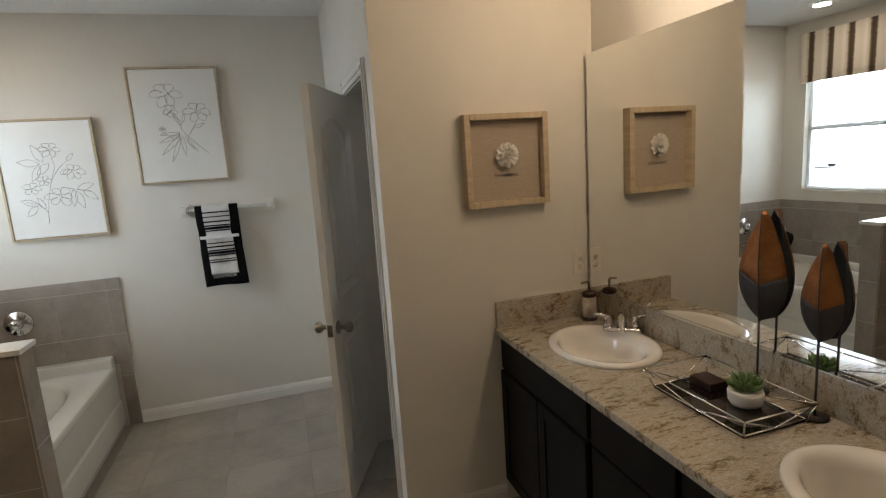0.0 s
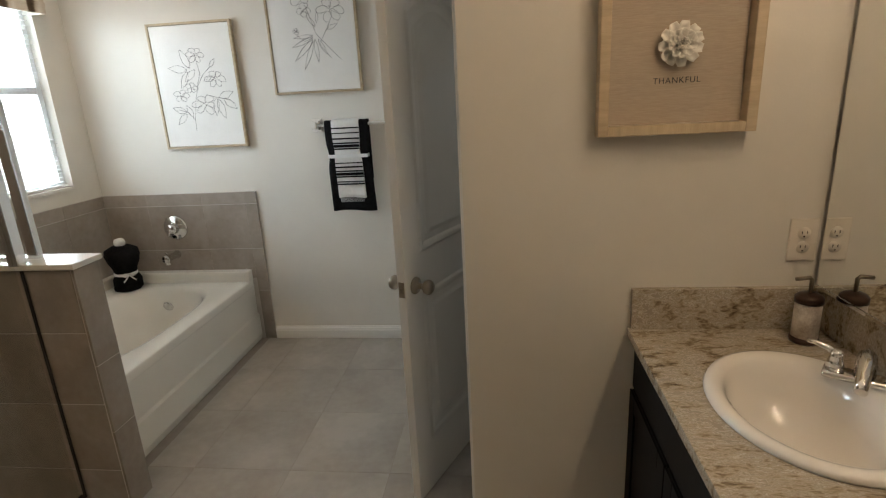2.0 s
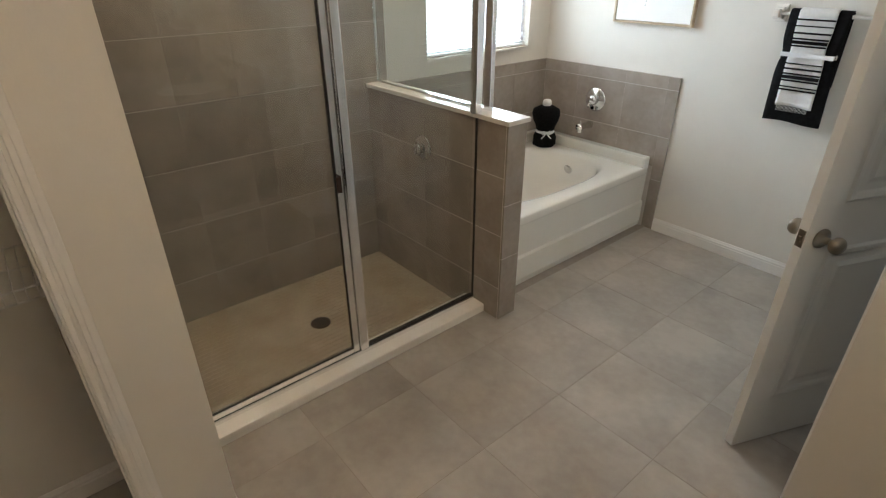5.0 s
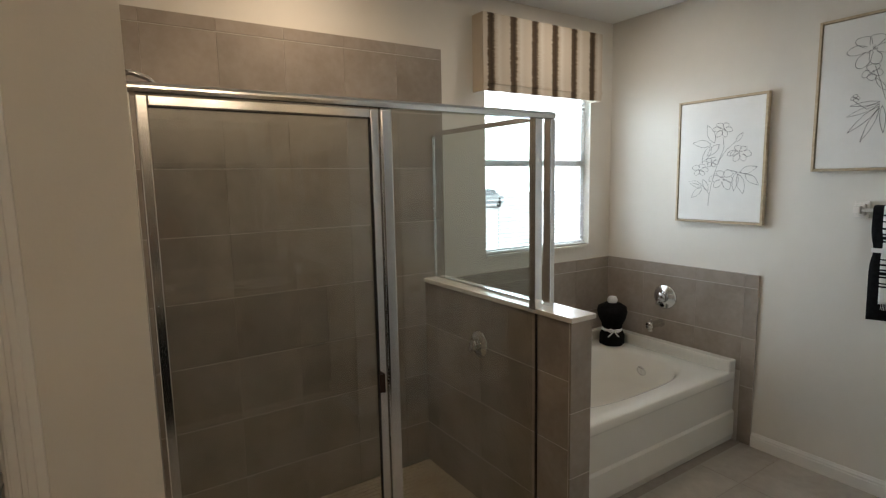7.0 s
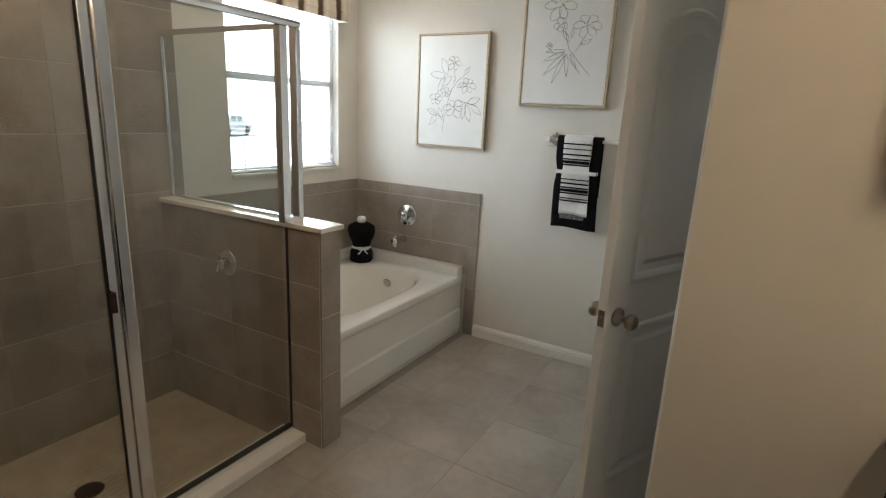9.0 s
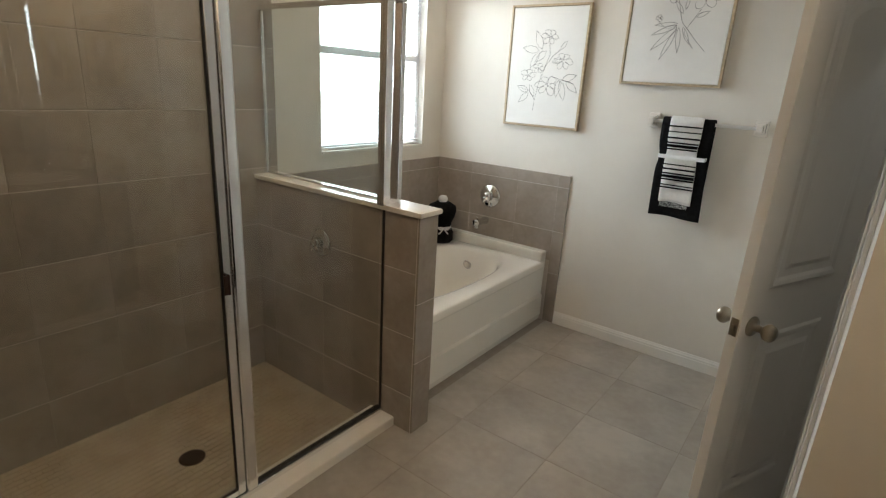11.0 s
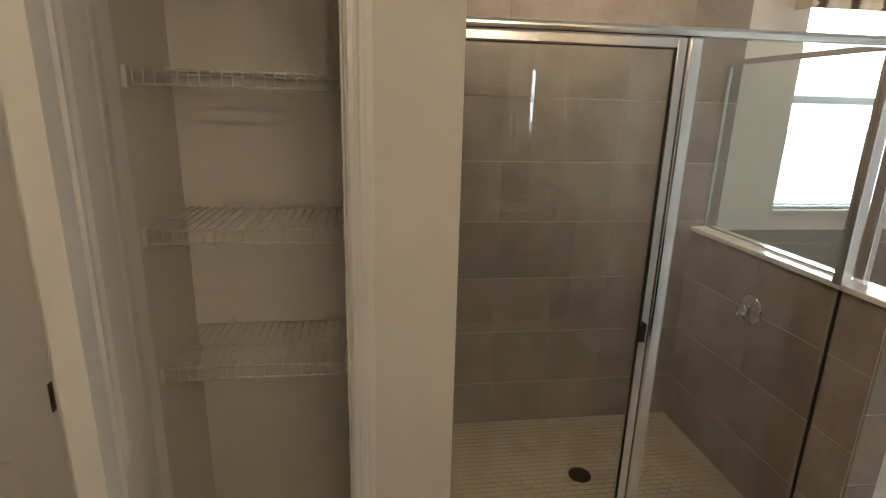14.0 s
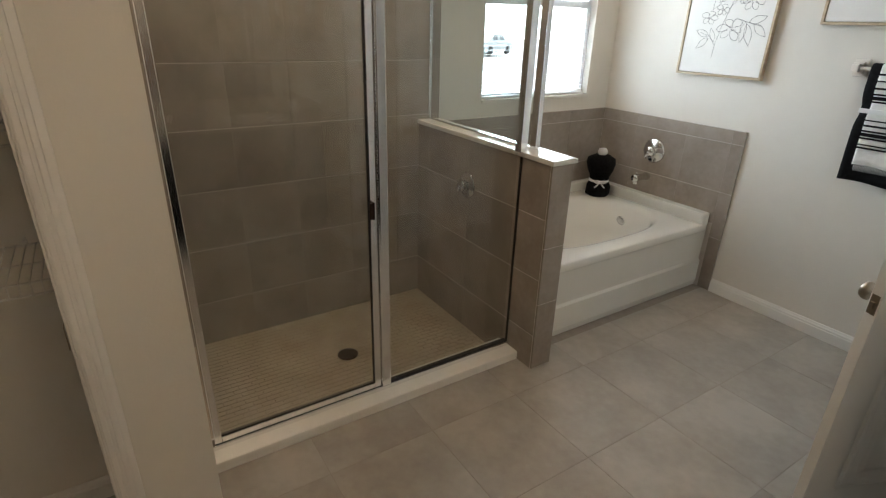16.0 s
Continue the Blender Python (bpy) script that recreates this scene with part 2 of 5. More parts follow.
def mesh_of(name, bm, mat, smooth=False):
    me = bpy.data.meshes.new(name)
    if smooth:
        for f in bm.faces:
            f.smooth = True
    bm.to_mesh(me)
    bm.free()
    for m in (mat if isinstance(mat, (list, tuple)) else [mat]):
        me.materials.append(m)
    return me


def thing(name, bm, mat, label, category, group="", kind="", at=None, smooth=False):
    ob = new(name, mesh_of(name, bm, mat, smooth))
    if at is not None:
        ob.matrix_world = at
    return tagged(ob, label, category, group, kind)


def holder(name, label, category, at=None, group="", kind=""):
    ob = new(name)
    ob.empty_display_size = 0.1
    if at is not None:
        ob.matrix_world = at
    return tagged(ob, label, category, group, kind)


def part(name, bm, mat, parent, label="", smooth=False, at=None):
    ob = new(name, mesh_of(name, bm, mat, smooth))
    ob.parent = parent
    if at is not None:
        ob.matrix_local = at
    if label:
        ob["label"] = label
    return ob


def setting(name, bm, mat, label=""):
    return thing(name, bm, mat, label, "", kind="structure")


# ---- plan ----
XW, XE, YN, YS, ZC = -1.57, 2.03, 3.91, -1.10, 2.71     # room
XWC, YBX = 1.008, 2.14                                  # toilet room wall, end wall of the vanity
XC, CY0, CY1, YR0, YR1, XB = -0.15, 0.062, 0.545, 0.68, 0.79, -0.63  # closet front, its opening, the wall between closet and shower
WY0, WY1, WZ0, WZ1 = 2.75, 3.69, 1.135, 2.36             # window opening
YP0, YP1, XP, ZP = 2.302, 2.405, -0.432, 1.045            # half wall

# ---- structure ----
setting("floor", boxes(((-0.68, YS - 0.12, -0.12), (XE + 0.12, YN + 0.12, -0.0015)), ((XW - 0.15, YS - 0.12, -0.12), (-0.68, YR1, -0.0015)), ((XW - 0.15, YP0, -0.12), (-0.68, YN + 0.12, -0.0015))), M_FGROUT, "grey beige floor tile bed with tan grout")
setting("ceiling", boxes(((XW - 0.15, YS - 0.12, ZC), (XE + 0.12, YN + 0.12, ZC + 0.1))), M_CEIL, "white textured ceiling")
setting("wall_west", boxes(((XW - 0.13, YR0, 0), (XW, WY0, ZC)), ((XW - 0.13, WY1, 0), (XW, YN, ZC)), ((XW - 0.13, WY0, 0), (XW, WY1, WZ0)), ((XW - 0.13, WY0, WZ1), (XW, WY1, ZC))), M_PAINT)
setting("wall_north", boxes(((XW - 0.13, YN, 0), (XE + 0.12, YN + 0.12, ZC))), M_PAINT)
setting("wall_east", boxes(((XE, YS, 0), (XE + 0.12, YN, ZC))), M_PAINT)
setting("wall_south", boxes(((XC - 0.12, YS - 0.12, 0), (XE + 0.12, YS, ZC))), M_PAINT)
DY0, DY1, DZ = 2.31, 2.95, 2.06     # toilet room doorway
setting("wall_toilet_room", boxes(((XWC, YBX, 0), (XWC + 0.12, DY0, ZC)), ((XWC, DY1, 0), (XWC + 0.12, YN, ZC)), ((XWC, DY0, DZ), (XWC + 0.12, DY1, ZC))), M_PAINT)
setting("wall_vanity_end", boxes(((XWC + 0.12, YBX, 0), (XE, YBX + 0.12, ZC))), M_PAINT)
EY0, EY1 = -0.86, -0.09             # second doorway in the closet's wall line
setting("wall_closet_front", boxes(((XC - 0.12, CY1, 0), (XC, YR1, ZC)), ((XC - 0.12, CY0, 2.06), (XC, CY1, ZC)), ((XC - 0.12, EY1, 0), (XC, CY0, ZC)),
                                   ((XC - 0.12, EY0, 2.06), (XC, EY1, ZC)), ((XC - 0.12, YS, 0), (XC, EY0, ZC))), M_PAINT)
setting("wall_closet_shower", boxes(((XW, YR0, 0), (XC - 0.12, YR1, ZC))), M_PAINT)
setting("wall_closet_back", boxes(((XB - 0.11, -0.05, 0), (XB, YR0, ZC))), M_PAINT)
setting("wall_closet_side", boxes(((XB, -0.05, 0), (XC - 0.12, 0.055, ZC))), M_PAINT)
setting("half_wall", boxes(((XW, YP0, 0), (XP, YP1, ZP))), M_GROUT, "tiled half wall between shower and tub")


def baseboard(n, a, b, face):
    """A moulded skirting along a wall from a to b; face is the way it looks."""
    a, b, f = Vector((*a, 0)), Vector((*b, 0)), Vector((*face, 0))
    prof = [(0, 0), (0.014, 0), (0.014, 0.058), (0.011, 0.063), (0.011, 0.071), (0.006, 0.079), (0.003, 0.087), (0, 0.088)]
    bm = bmesh.new()
    r1 = [bm.verts.new(a + f * d + Vector((0, 0, z))) for d, z in prof]
    r2 = [bm.verts.new(b + f * d + Vector((0, 0, z))) for d, z in prof]
    k = len(prof)
    for i in range(k):
        bm.faces.new((r1[i], r1[(i + 1) % k], r2[(i + 1) % k], r2[i]))
    bm.faces.new(r1)
    bm.faces.new(r2[::-1])
    bmesh.ops.recalc_face_normals(bm, faces=bm.faces)
    return setting(n, bm, M_TRIM, "white moulded baseboard")


baseboard("baseboard_north", (-0.476, YN), (XWC, YN), (0, -1))
baseboard("baseboard_vanity_end", (XWC - 0.014, YBX), (1.505, YBX), (0, -1))
baseboard("baseboard_toilet_room", (XWC, DY1 + 0.065), (XWC, YN - 0.014), (-1, 0))
baseboard("baseboard_closet_back", (XB, 0.069), (XB, YR0 - 0.014), (1, 0))
baseboard("baseboard_closet_side", (XB + 0.014, 0.055), (XC - 0.12, 0.055), (0, 1))
baseboard("baseboard_closet_north", (XB, YR0), (XC - 0.12, YR0), (0, -1))
baseboard("baseboard_closet_front", (XC, CY1 + 0.062), (XC, YR1), (1, 0))
baseboard("baseboard_closet_return", (XC, YR1), (-0.525, YR1), (0, 1))
baseboard("baseboard_east", (XE, YS), (XE, 0.28), (-1, 0))
baseboard("baseboard_south", (XC, YS), (XE - 0.014, YS), (0, 1))


def casing(name, x, y0, y1, z, face):
    """A profiled door casing round an opening in a wall that looks along x."""
    w = 0.058
    def prof(bm, a, b):
        boxed(bm, a, b, 0.003)
    bm = bmesh.new()
    s = 1 if face > 0 else -1
    for lo, hi in ((y0 - w, y0), (y1, y1 + w)):
        prof(bm, (x, lo, 0), (x + s * 0.012, hi, z + w))
        inner = lo + (0.012 if lo < y0 else 0.006)
        prof(bm, (x + s * 0.0125, inner, 0), (x + s * 0.019, inner + 0.014, z + w))
        prof(bm, (x + s * 0.0125, inner + 0.022, 0), (x + s * 0.016, inner + 0.036, z + w))
    prof(bm, (x, y0 + 0.0005, z), (x + s * 0.012, y1 - 0.0005, z + w))
    prof(bm, (x + s * 0.0125, y0 + 0.0005, z + 0.02), (x + s * 0.019, y1 - 0.0005, z + 0.036))
    # jamb lining
    d = -s * 0.12
    for a, b in (((x, y0, 0), (x + d, y0 + 0.008, z)), ((x, y1 - 0.008, 0), (x + d, y1, z)), ((x, y0 + 0.0085, z - 0.008), (x + d, y1 - 0.0085, z))):
        prof(bm, a, b)
    return setting(name, bm, M_TRIM, "white profiled door casing and jamb")


casing("trim_toilet_door", XWC, DY0, DY1, DZ, -1)
casing("trim_closet_door", XC, CY0, CY1, 2.06, 1)
casing("trim_second_door", XC, EY0, EY1, 2.06, 1)


# ---- doors ----
def knob(parent, x, z, t):
    """Two round knobs with roses, and the latch plate on the edge; the leaf lies along +x with its thickness along y."""
    for s in (-1, 1):
        y = t / 2 * s
        k = part("knob", lathe([(0.0, 0), (0.033, 0.001), (0.033, 0.005), (0.028, 0.010), (0.012, 0.013), (0.011, 0.032), (0.016, 0.038), (0.0255, 0.046), (0.0285, 0.056), (0.026, 0.066), (0.017, 0.073), (0.0, 0.075)], "Z", steps=24),
                 M_NICKEL, parent, "satin nickel round door knob", at=Matrix.Translation((x, y, z)) @ pose(0, 0, 0, -90 * s))
    lp = part("latch_plate", boxes(((-0.0015, -0.012, -0.029), (0.002, 0.012, 0.029)), bevel=0.0008), M_NICKEL, parent, "satin nickel latch plate", at=Matrix.Translation((x + 0.062, 0, z)))
    part("latch_bolt", boxes(((0.002, -0.006, -0.009), (0.009, 0.006, 0.009)), bevel=0.002), M_NICKEL, lp)


def arched(x0, x1, z0, z1, rise, k=10):
    """Outline of a panel with a gently arched top."""
    pts = [(x0, z0), (x1, z0)]
    for i in range(k + 1):
        u = i / k
        pts.append((x1 + (x0 - x1) * u, z1 + rise * (1 - (2 * u - 1) ** 2) - rise))
    return pts


def panel_door(name, label, w, h, t=0.035, knobs=True, knob_z=0.905):
    """A moulded two-panel hollow door, hinge edge at the origin, leaf along +x."""
    root = holder(name, label, "door", kind="")
    part("leaf", boxes(((0, -t / 2, 0), (w, t / 2, h)), bevel=0.002), M_DOOR, root)
    s = 0.105 if w > 0.5 else 0.085
    for z0, z1, rise in ((0.23, 0.86, 0.0), (1.02, h - 0.12, 0.07)):
        for side in (-1, 1):
            bm = bmesh.new()
            y = side * t / 2
            loops = []
            for inset, d in ((0.0, 0.0005), (0.010, 0.0055), (0.022, 0.0045), (0.034, 0.0008), (0.058, 0.0006), (0.075, 0.0052)):
                pts = arched(s + inset, w - s - inset, z0 + inset, z1 - inset, max(rise - inset * 0.3, 0))
                loops.append([bm.verts.new((x, y + side * d, z)) for x, z in pts])
            n = len(loops[0])
            for p, q in zip(loops, loops[1:]):
                for i in range(n):
                    bm.faces.new((p[i], p[(i + 1) % n], q[(i + 1) % n], q[i]))
            bm.faces.new(loops[-1])
            bmesh.ops.recalc_face_normals(bm, faces=bm.faces)
            for f in bm.faces:
                if f.normal.y * side < 0:
                    f.normal_flip()
            part("panel", bm, M_DOOR, root)
    if knobs:
        knob(root, w - 0.062, knob_z, t)
    for z in (0.2, 1.0, 1.82):
        part("hinge", lathe([(0.0, 0), (0.006, 0.001), (0.006, 0.088), (0.0, 0.09)], steps=10), M_NICKEL, root, "satin nickel hinge", at=Matrix.Translation((-0.004, -t / 2 - 0.004, z)))
    return root


hx, hy, lx, ly = XWC - 0.012, DY1 - 0.02, 0.757, 2.383
d = panel_door("toilet_room_door", "white moulded two panel door standing half open into the bathroom", math.hypot(lx - hx, ly - hy), 2.03)
d.matrix_world = pose(hx, hy, 0.012, 0, 0, math.degrees(math.atan2(ly - hy, lx - hx)))
hx, hy, lx, ly = XC + 0.012, CY0 + 0.02, 0.322, 0.215
d = panel_door("closet_door", "narrow white moulded two panel closet door standing wide open", math.hypot(lx - hx, ly - hy), 2.03, knob_z=0.855)
d.matrix_world = pose(hx, hy, 0.012, 0, 0, math.degrees(math.atan2(ly - hy, lx - hx)))
d = panel_door("entry_door", "white moulded two panel door, shut, beside the linen closet", EY1 - EY0 - 0.024, 2.03, knobs=False)
d.matrix_world = pose(XC - 0.03, EY0 + 0.012, 0.012, 0, 0, 90)
thing("strike_plate", boxes(((XC - 0.05, EY1 - 0.0105, 0.99), (XC + 0.0135, EY1 - 0.008, 1.06)), bevel=0.001), M_NICKEL, "dark nickel strike plate on the entry door jamb", "strike plate")
thing("strike_plate", boxes(((XC - 0.06, CY1 - 0.0105, 0.88), (XC + 0.0135, CY1 - 0.008, 0.94)), bevel=0.001), M_NICKEL, "satin nickel strike plate on the closet door jamb", "strike plate")


# ---- tub ----
def superring(cx, cy, rx, ry, z, p, n=56):
    out = []
    for i in range(n):
        a = 2 * math.pi * i / n
        c, s = math.cos(a), math.sin(a)
        out.append((cx + rx * math.copysign(abs(c) ** (2 / p), c), cy + ry * math.copysign(abs(s) ** (2 / p), s), z))
    return out


TX0, TX1, TY0, TY1, TZ = XW + 0.012, -0.578, YP1 + 0.012, YN - 0.012, 0.447
tub = holder("bathtub", "white acrylic alcove bathtub with oval well and stepped apron", "bathtub", Matrix.Translation(((TX0 + TX1) / 2, (TY0 + TY1) / 2, 0)))
bm = bmesh.new()
hw, hl = (TX1 - TX0) / 2, (TY1 - TY0) / 2
rings = [superring(0, 0, hw, hl, TZ - 0.045, 60), superring(0, 0, hw, hl, TZ - 0.008, 60), superring(0, 0, hw - 0.008, hl - 0.008, TZ, 40), superring(-0.01, 0, hw - 0.10, hl - 0.13, TZ, 3.0),
         superring(-0.01, 0, hw - 0.115, hl - 0.145, TZ - 0.006, 2.9), superring(-0.01, 0, hw - 0.13, hl - 0.165, TZ - 0.03, 2.8), superring(-0.01, 0.02, hw - 0.17, hl - 0.22, TZ - 0.22, 2.8),
         superring(-0.01, 0.04, hw - 0.21, hl - 0.29, TZ - 0.36, 2.8), superring(-0.01, 0.04, hw - 0.27, hl - 0.36, TZ - 0.39, 2.8), superring(-0.01, 0.04, 0.02, 0.03, TZ - 0.40, 2)]
vr = [[bm.verts.new(p) for p in r] for r in rings]
for p, q in zip(vr, vr[1:]):
    for i in range(len(p)):
        bm.faces.new((p[i], p[(i + 1) % len(p)], q[(i + 1) % len(p)], q[i]))
bm.faces.new(vr[-1])
bmesh.ops.recalc_face_normals(bm, faces=bm.faces)
part("rim_and_well", bm, M_TUB, tub, smooth=True)
bm = bmesh.new()
prof = [(hw - 0.006, TZ - 0.045), (hw - 0.010, TZ - 0.06), (hw - 0.014, 0.195), (hw - 0.003, 0.18), (hw - 0.002, 0.04), (hw - 0.012, 0.0)]
a = [bm.verts.new((x, -hl, z)) for x, z in prof]
b = [bm.verts.new((x, hl, z)) for x, z in prof]
for i in range(len(prof) - 1):
    bm.faces.new((a[i], a[i + 1], b[i + 1], b[i]))
bmesh.ops.recalc_face_normals(bm, faces=bm.faces)
ob = part("apron", bm, M_TUB, tub)
ob.modifiers.new("thick", "SOLIDIFY").thickness = 0.02
part("end_ledge", boxes(((-hw + 0.001, hl - 0.075, TZ - 0.02), (hw - 0.004, hl, TZ + 0.07)), ((-hw, -hl, TZ - 0.02), (-hw + 0.05, hl - 0.0755, TZ + 0.07)), bevel=0.012), M_TUB, tub, smooth=False)
part("overflow_plate", lathe([(0.0, 0), (0.034, 0.001), (0.034, 0.006), (0.028, 0.011), (0.008, 0.012), (0.0, 0.009)], "Y", (-0.01, 0, 0)), M_CHROME, tub, "chrome overflow plate", at=pose(-0.02, hl - 0.205, TZ - 0.115, 196))
part("drain", lathe([(0.0, 0), (0.03, 0.001), (0.03, 0.005), (0.02, 0.006), (0.018, 0.012), (0.0, 0.014)]), M_CHROME, tub, "chrome tub drain", at=Matrix.Translation((-0.01, hl - 0.42, TZ - 0.392)))


def mixer(name, label, m):
    """A round escutcheon with a lever handle; built looking along +y."""
    root = holder(name, label, "faucet", m)
    part("escutcheon", lathe([(0.0, 0), (0.083, 0.001), (0.083, 0.006), (0.074, 0.013), (0.058, 0.016), (0.050, 0.022), (0.0, 0.023)], "Y", steps=36), M_CHROME, root)
    part("dial", lathe([(0.0, 0.02), (0.036, 0.022), (0.036, 0.05), (0.030, 0.062), (0.0, 0.066)], "Y", steps=28), M_CHROME, root)
    bm = bmesh.new()
    tube(bm, [(0, 0.054, 0), (0.008, 0.062, -0.014), (0.016, 0.064, -0.034), (0.022, 0.062, -0.048)], [0.012, 0.012, 0.010, 0.007], 10)
    part("lever", bm, M_CHROME, root)
    return root


mixer("tub_mixer", "chrome single lever tub valve on a round plate", pose(-1.075, YN - 0.012, 0.818, 0, 0, 180))
spout = holder("tub_spout", "chrome tub spout with a pull diverter", "faucet", pose(-1.10, YN - 0.012, 0.632, 0, 0, 180))
part("spout_body", lathe([(0.0, 0), (0.028, 0.001), (0.028, 0.012), (0.022, 0.02), (0.023, 0.09), (0.026, 0.125), (0.024, 0.138), (0.0, 0.14)], "Y"), M_CHROME, spout)
part("outlet", lathe([(0.0, 0), (0.015, 0.001), (0.017, 0.03), (0.0, 0.031)], at=(0, 0.118, -0.042)), M_CHROME, spout)
part("diverter", lathe([(0.0, 0), (0.004, 0.001), (0.004, 0.012), (0.008, 0.014), (0.008, 0.02), (0.0, 0.021)], at=(0, 0.115, 0.022), steps=12), M_CHROME, spout)
mixer("shower_mixer", "chrome single lever shower valve on a round plate", pose(-1.035, YP0 - 0.012, 0.803, 0, 0, 180) @ Matrix.Scale(0.82, 4))

# ---- half wall cap ----
thing("half_wall_cap", boxes(((XW + 0.012, YP0 - 0.022, ZP), (XP + 0.024, YP1 + 0.022, ZP + 0.022)), bevel=0.004), M_MARBLE, "white cultured marble cap on the tiled half wall", "wall cap")

# ---- shower ----
SX = -0.62
thing("shower_curb", boxes(((SX - 0.06, YR1, -0.07), (-0.528, YP0 - 0.0125, 0.045)), bevel=0.006), M_MARBLE, "white cultured marble shower curb", "curb")
SZ = -0.055
setting("shower_floor", boxes(((XW, YR1, -0.12), (SX - 0.06, YP0, SZ - 0.0005))), M_MGROUT, "shower floor bed under small mosaic tiles")
drain = holder("shower_drain", "round bronze shower drain grate", "drain", Matrix.Translation((-1.075, 1.58, SZ + 0.004)))
part("flange", lathe([(0.0, 0), (0.054, 0.0005), (0.054, 0.003), (0.048, 0.0045), (0.0, 0.0035)]), M_BRONZE, drain)
bm = bmesh.new()
for i in range(-3, 4):
    w = math.sqrt(max(0.042 ** 2 - (i * 0.012) ** 2, 0.0001))
    boxed(bm, (-w, i * 0.012 - 0.0025, 0.004), (w, i * 0.012 + 0.0025, 0.0052))
part("grate_slots", bm, M_BLACK, drain)

enc = holder("shower_enclosure", "polished aluminium framed clear glass shower enclosure with a hinged door", "shower enclosure")
FZ0, FZ1 = 0.045, 1.905
YD0, YD1, YE = YR1 + 0.008, 1.542, 2.35       # door, then the post, then the end of the front
def bar(name, a, b, label="", bevel=0.004, parent=None, mat=None):
    return part(name, boxes((a, b), bevel=bevel), mat or M_ALU, parent or enc, label)
bar("top_rail", (SX - 0.026, YR1, FZ1 - 0.03), (SX + 0.026, YE + 0.026, FZ1), bevel=0.012)
bar("bottom_rail", (SX - 0.022, YR1, FZ0), (SX + 0.022, YP0 - 0.0125, FZ0 + 0.022))
bar("wall_jamb", (SX - 0.022, YR1, FZ0 + 0.022), (SX + 0.022, YR1 + 0.03, FZ1 - 0.03))
bar("post", (SX - 0.024, 1.550, FZ0 + 0.022), (SX + 0.024, 1.594, FZ1 - 0.03), bevel=0.007)
bar("end_post", (SX - 0.02, YE - 0.09, ZP + 0.022), (SX + 0.02, YE - 0.05, FZ1 - 0.03))
bar("corner_post", (SX - 0.022, YE - 0.005, ZP + 0.022), (SX + 0.022, YE + 0.022, FZ1 - 0.03))
bar("side_top_rail", (XW + 0.013, YE - 0.005, FZ1 - 0.03), (SX - 0.027, YE + 0.02, FZ1 - 0.004))
bar("side_wall_channel", (XW + 0.013, YE - 0.002, ZP + 0.022), (XW + 0.028, YE + 0.017, FZ1 - 0.031))
bar("side_sill_channel", (XW + 0.029, YE - 0.002, ZP + 0.022), (SX - 0.023, YE + 0.017, ZP + 0.032))
bar("pony_channel", (SX - 0.005, YP0 - 0.020, FZ0 + 0.022), (SX + 0.005, YP0 - 0.0135, ZP - 0.002), mat=M_BLACK, bevel=0.001)
bar("sill_channel", (SX - 0.008, 1.595, FZ0 + 0.022), (SX + 0.008, YP0 - 0.025, FZ0 + 0.030), mat=M_BLACK, bevel=0.001)
g = part("fixed_glass", boxes(((SX - 0.003, 1.595, FZ0 + 0.031), (SX + 0.003, YE - 0.091, FZ1 - 0.031))), M_GLASS, enc, "clear fixed glass panel")
g.visible_shadow = False
g = part("side_glass", boxes(((XW + 0.029, YE + 0.004, ZP + 0.033), (SX - 0.023, YE + 0.010, FZ1 - 0.031))), M_GLASS, enc, "clear fixed glass panel")
g.visible_shadow = False
dr = part("door_frame", boxes(((SX - 0.012, YD0 + 0.034, FZ0 + 0.026), (SX + 0.016, YD0 + 0.062, FZ1 - 0.034)), ((SX - 0.012, YD1 - 0.026, FZ0 + 0.026), (SX + 0.016, YD1 + 0.004, FZ1 - 0.034)),
                              ((SX - 0.012, YD0 + 0.0625, FZ0 + 0.026), (SX + 0.016, YD1 - 0.0265, FZ0 + 0.05)), ((SX - 0.012, YD0 + 0.0625, FZ1 - 0.062), (SX + 0.016, YD1 - 0.0265, FZ1 - 0.034)), bevel=0.003), M_ALU, enc, "polished aluminium door frame")
g = part("door_glass", boxes(((SX - 0.001, YD0 + 0.063, FZ0 + 0.051), (SX + 0.005, YD1 - 0.027, FZ1 - 0.063))), M_GLASS, dr, "clear door glass")
g.visible_shadow = False
part("door_seal", boxes(((SX + 0.006, YD1 - 0.031, FZ0 + 0.051), (SX + 0.012, YD1 - 0.027, FZ1 - 0.063)), ((SX + 0.006, YD0 + 0.063, FZ0 + 0.051), (SX + 0.010, YD1 - 0.032, FZ0 + 0.055)), ((SX + 0.006, YD0 + 0.063, FZ1 - 0.067), (SX + 0.010, YD1 - 0.032, FZ1 - 0.063))), M_BLACK, dr, "black glazing seal")
h = part("door_pull", boxes(((SX + 0.016, YD1 - 0.024, 0.885), (SX + 0.042, YD1 - 0.017, 0.955)), ((SX + 0.036, YD1 - 0.038, 0.887), (SX + 0.042, YD1 - 0.0245, 0.953)), bevel=0.0015), M_BRONZE, dr, "small dark door pull")

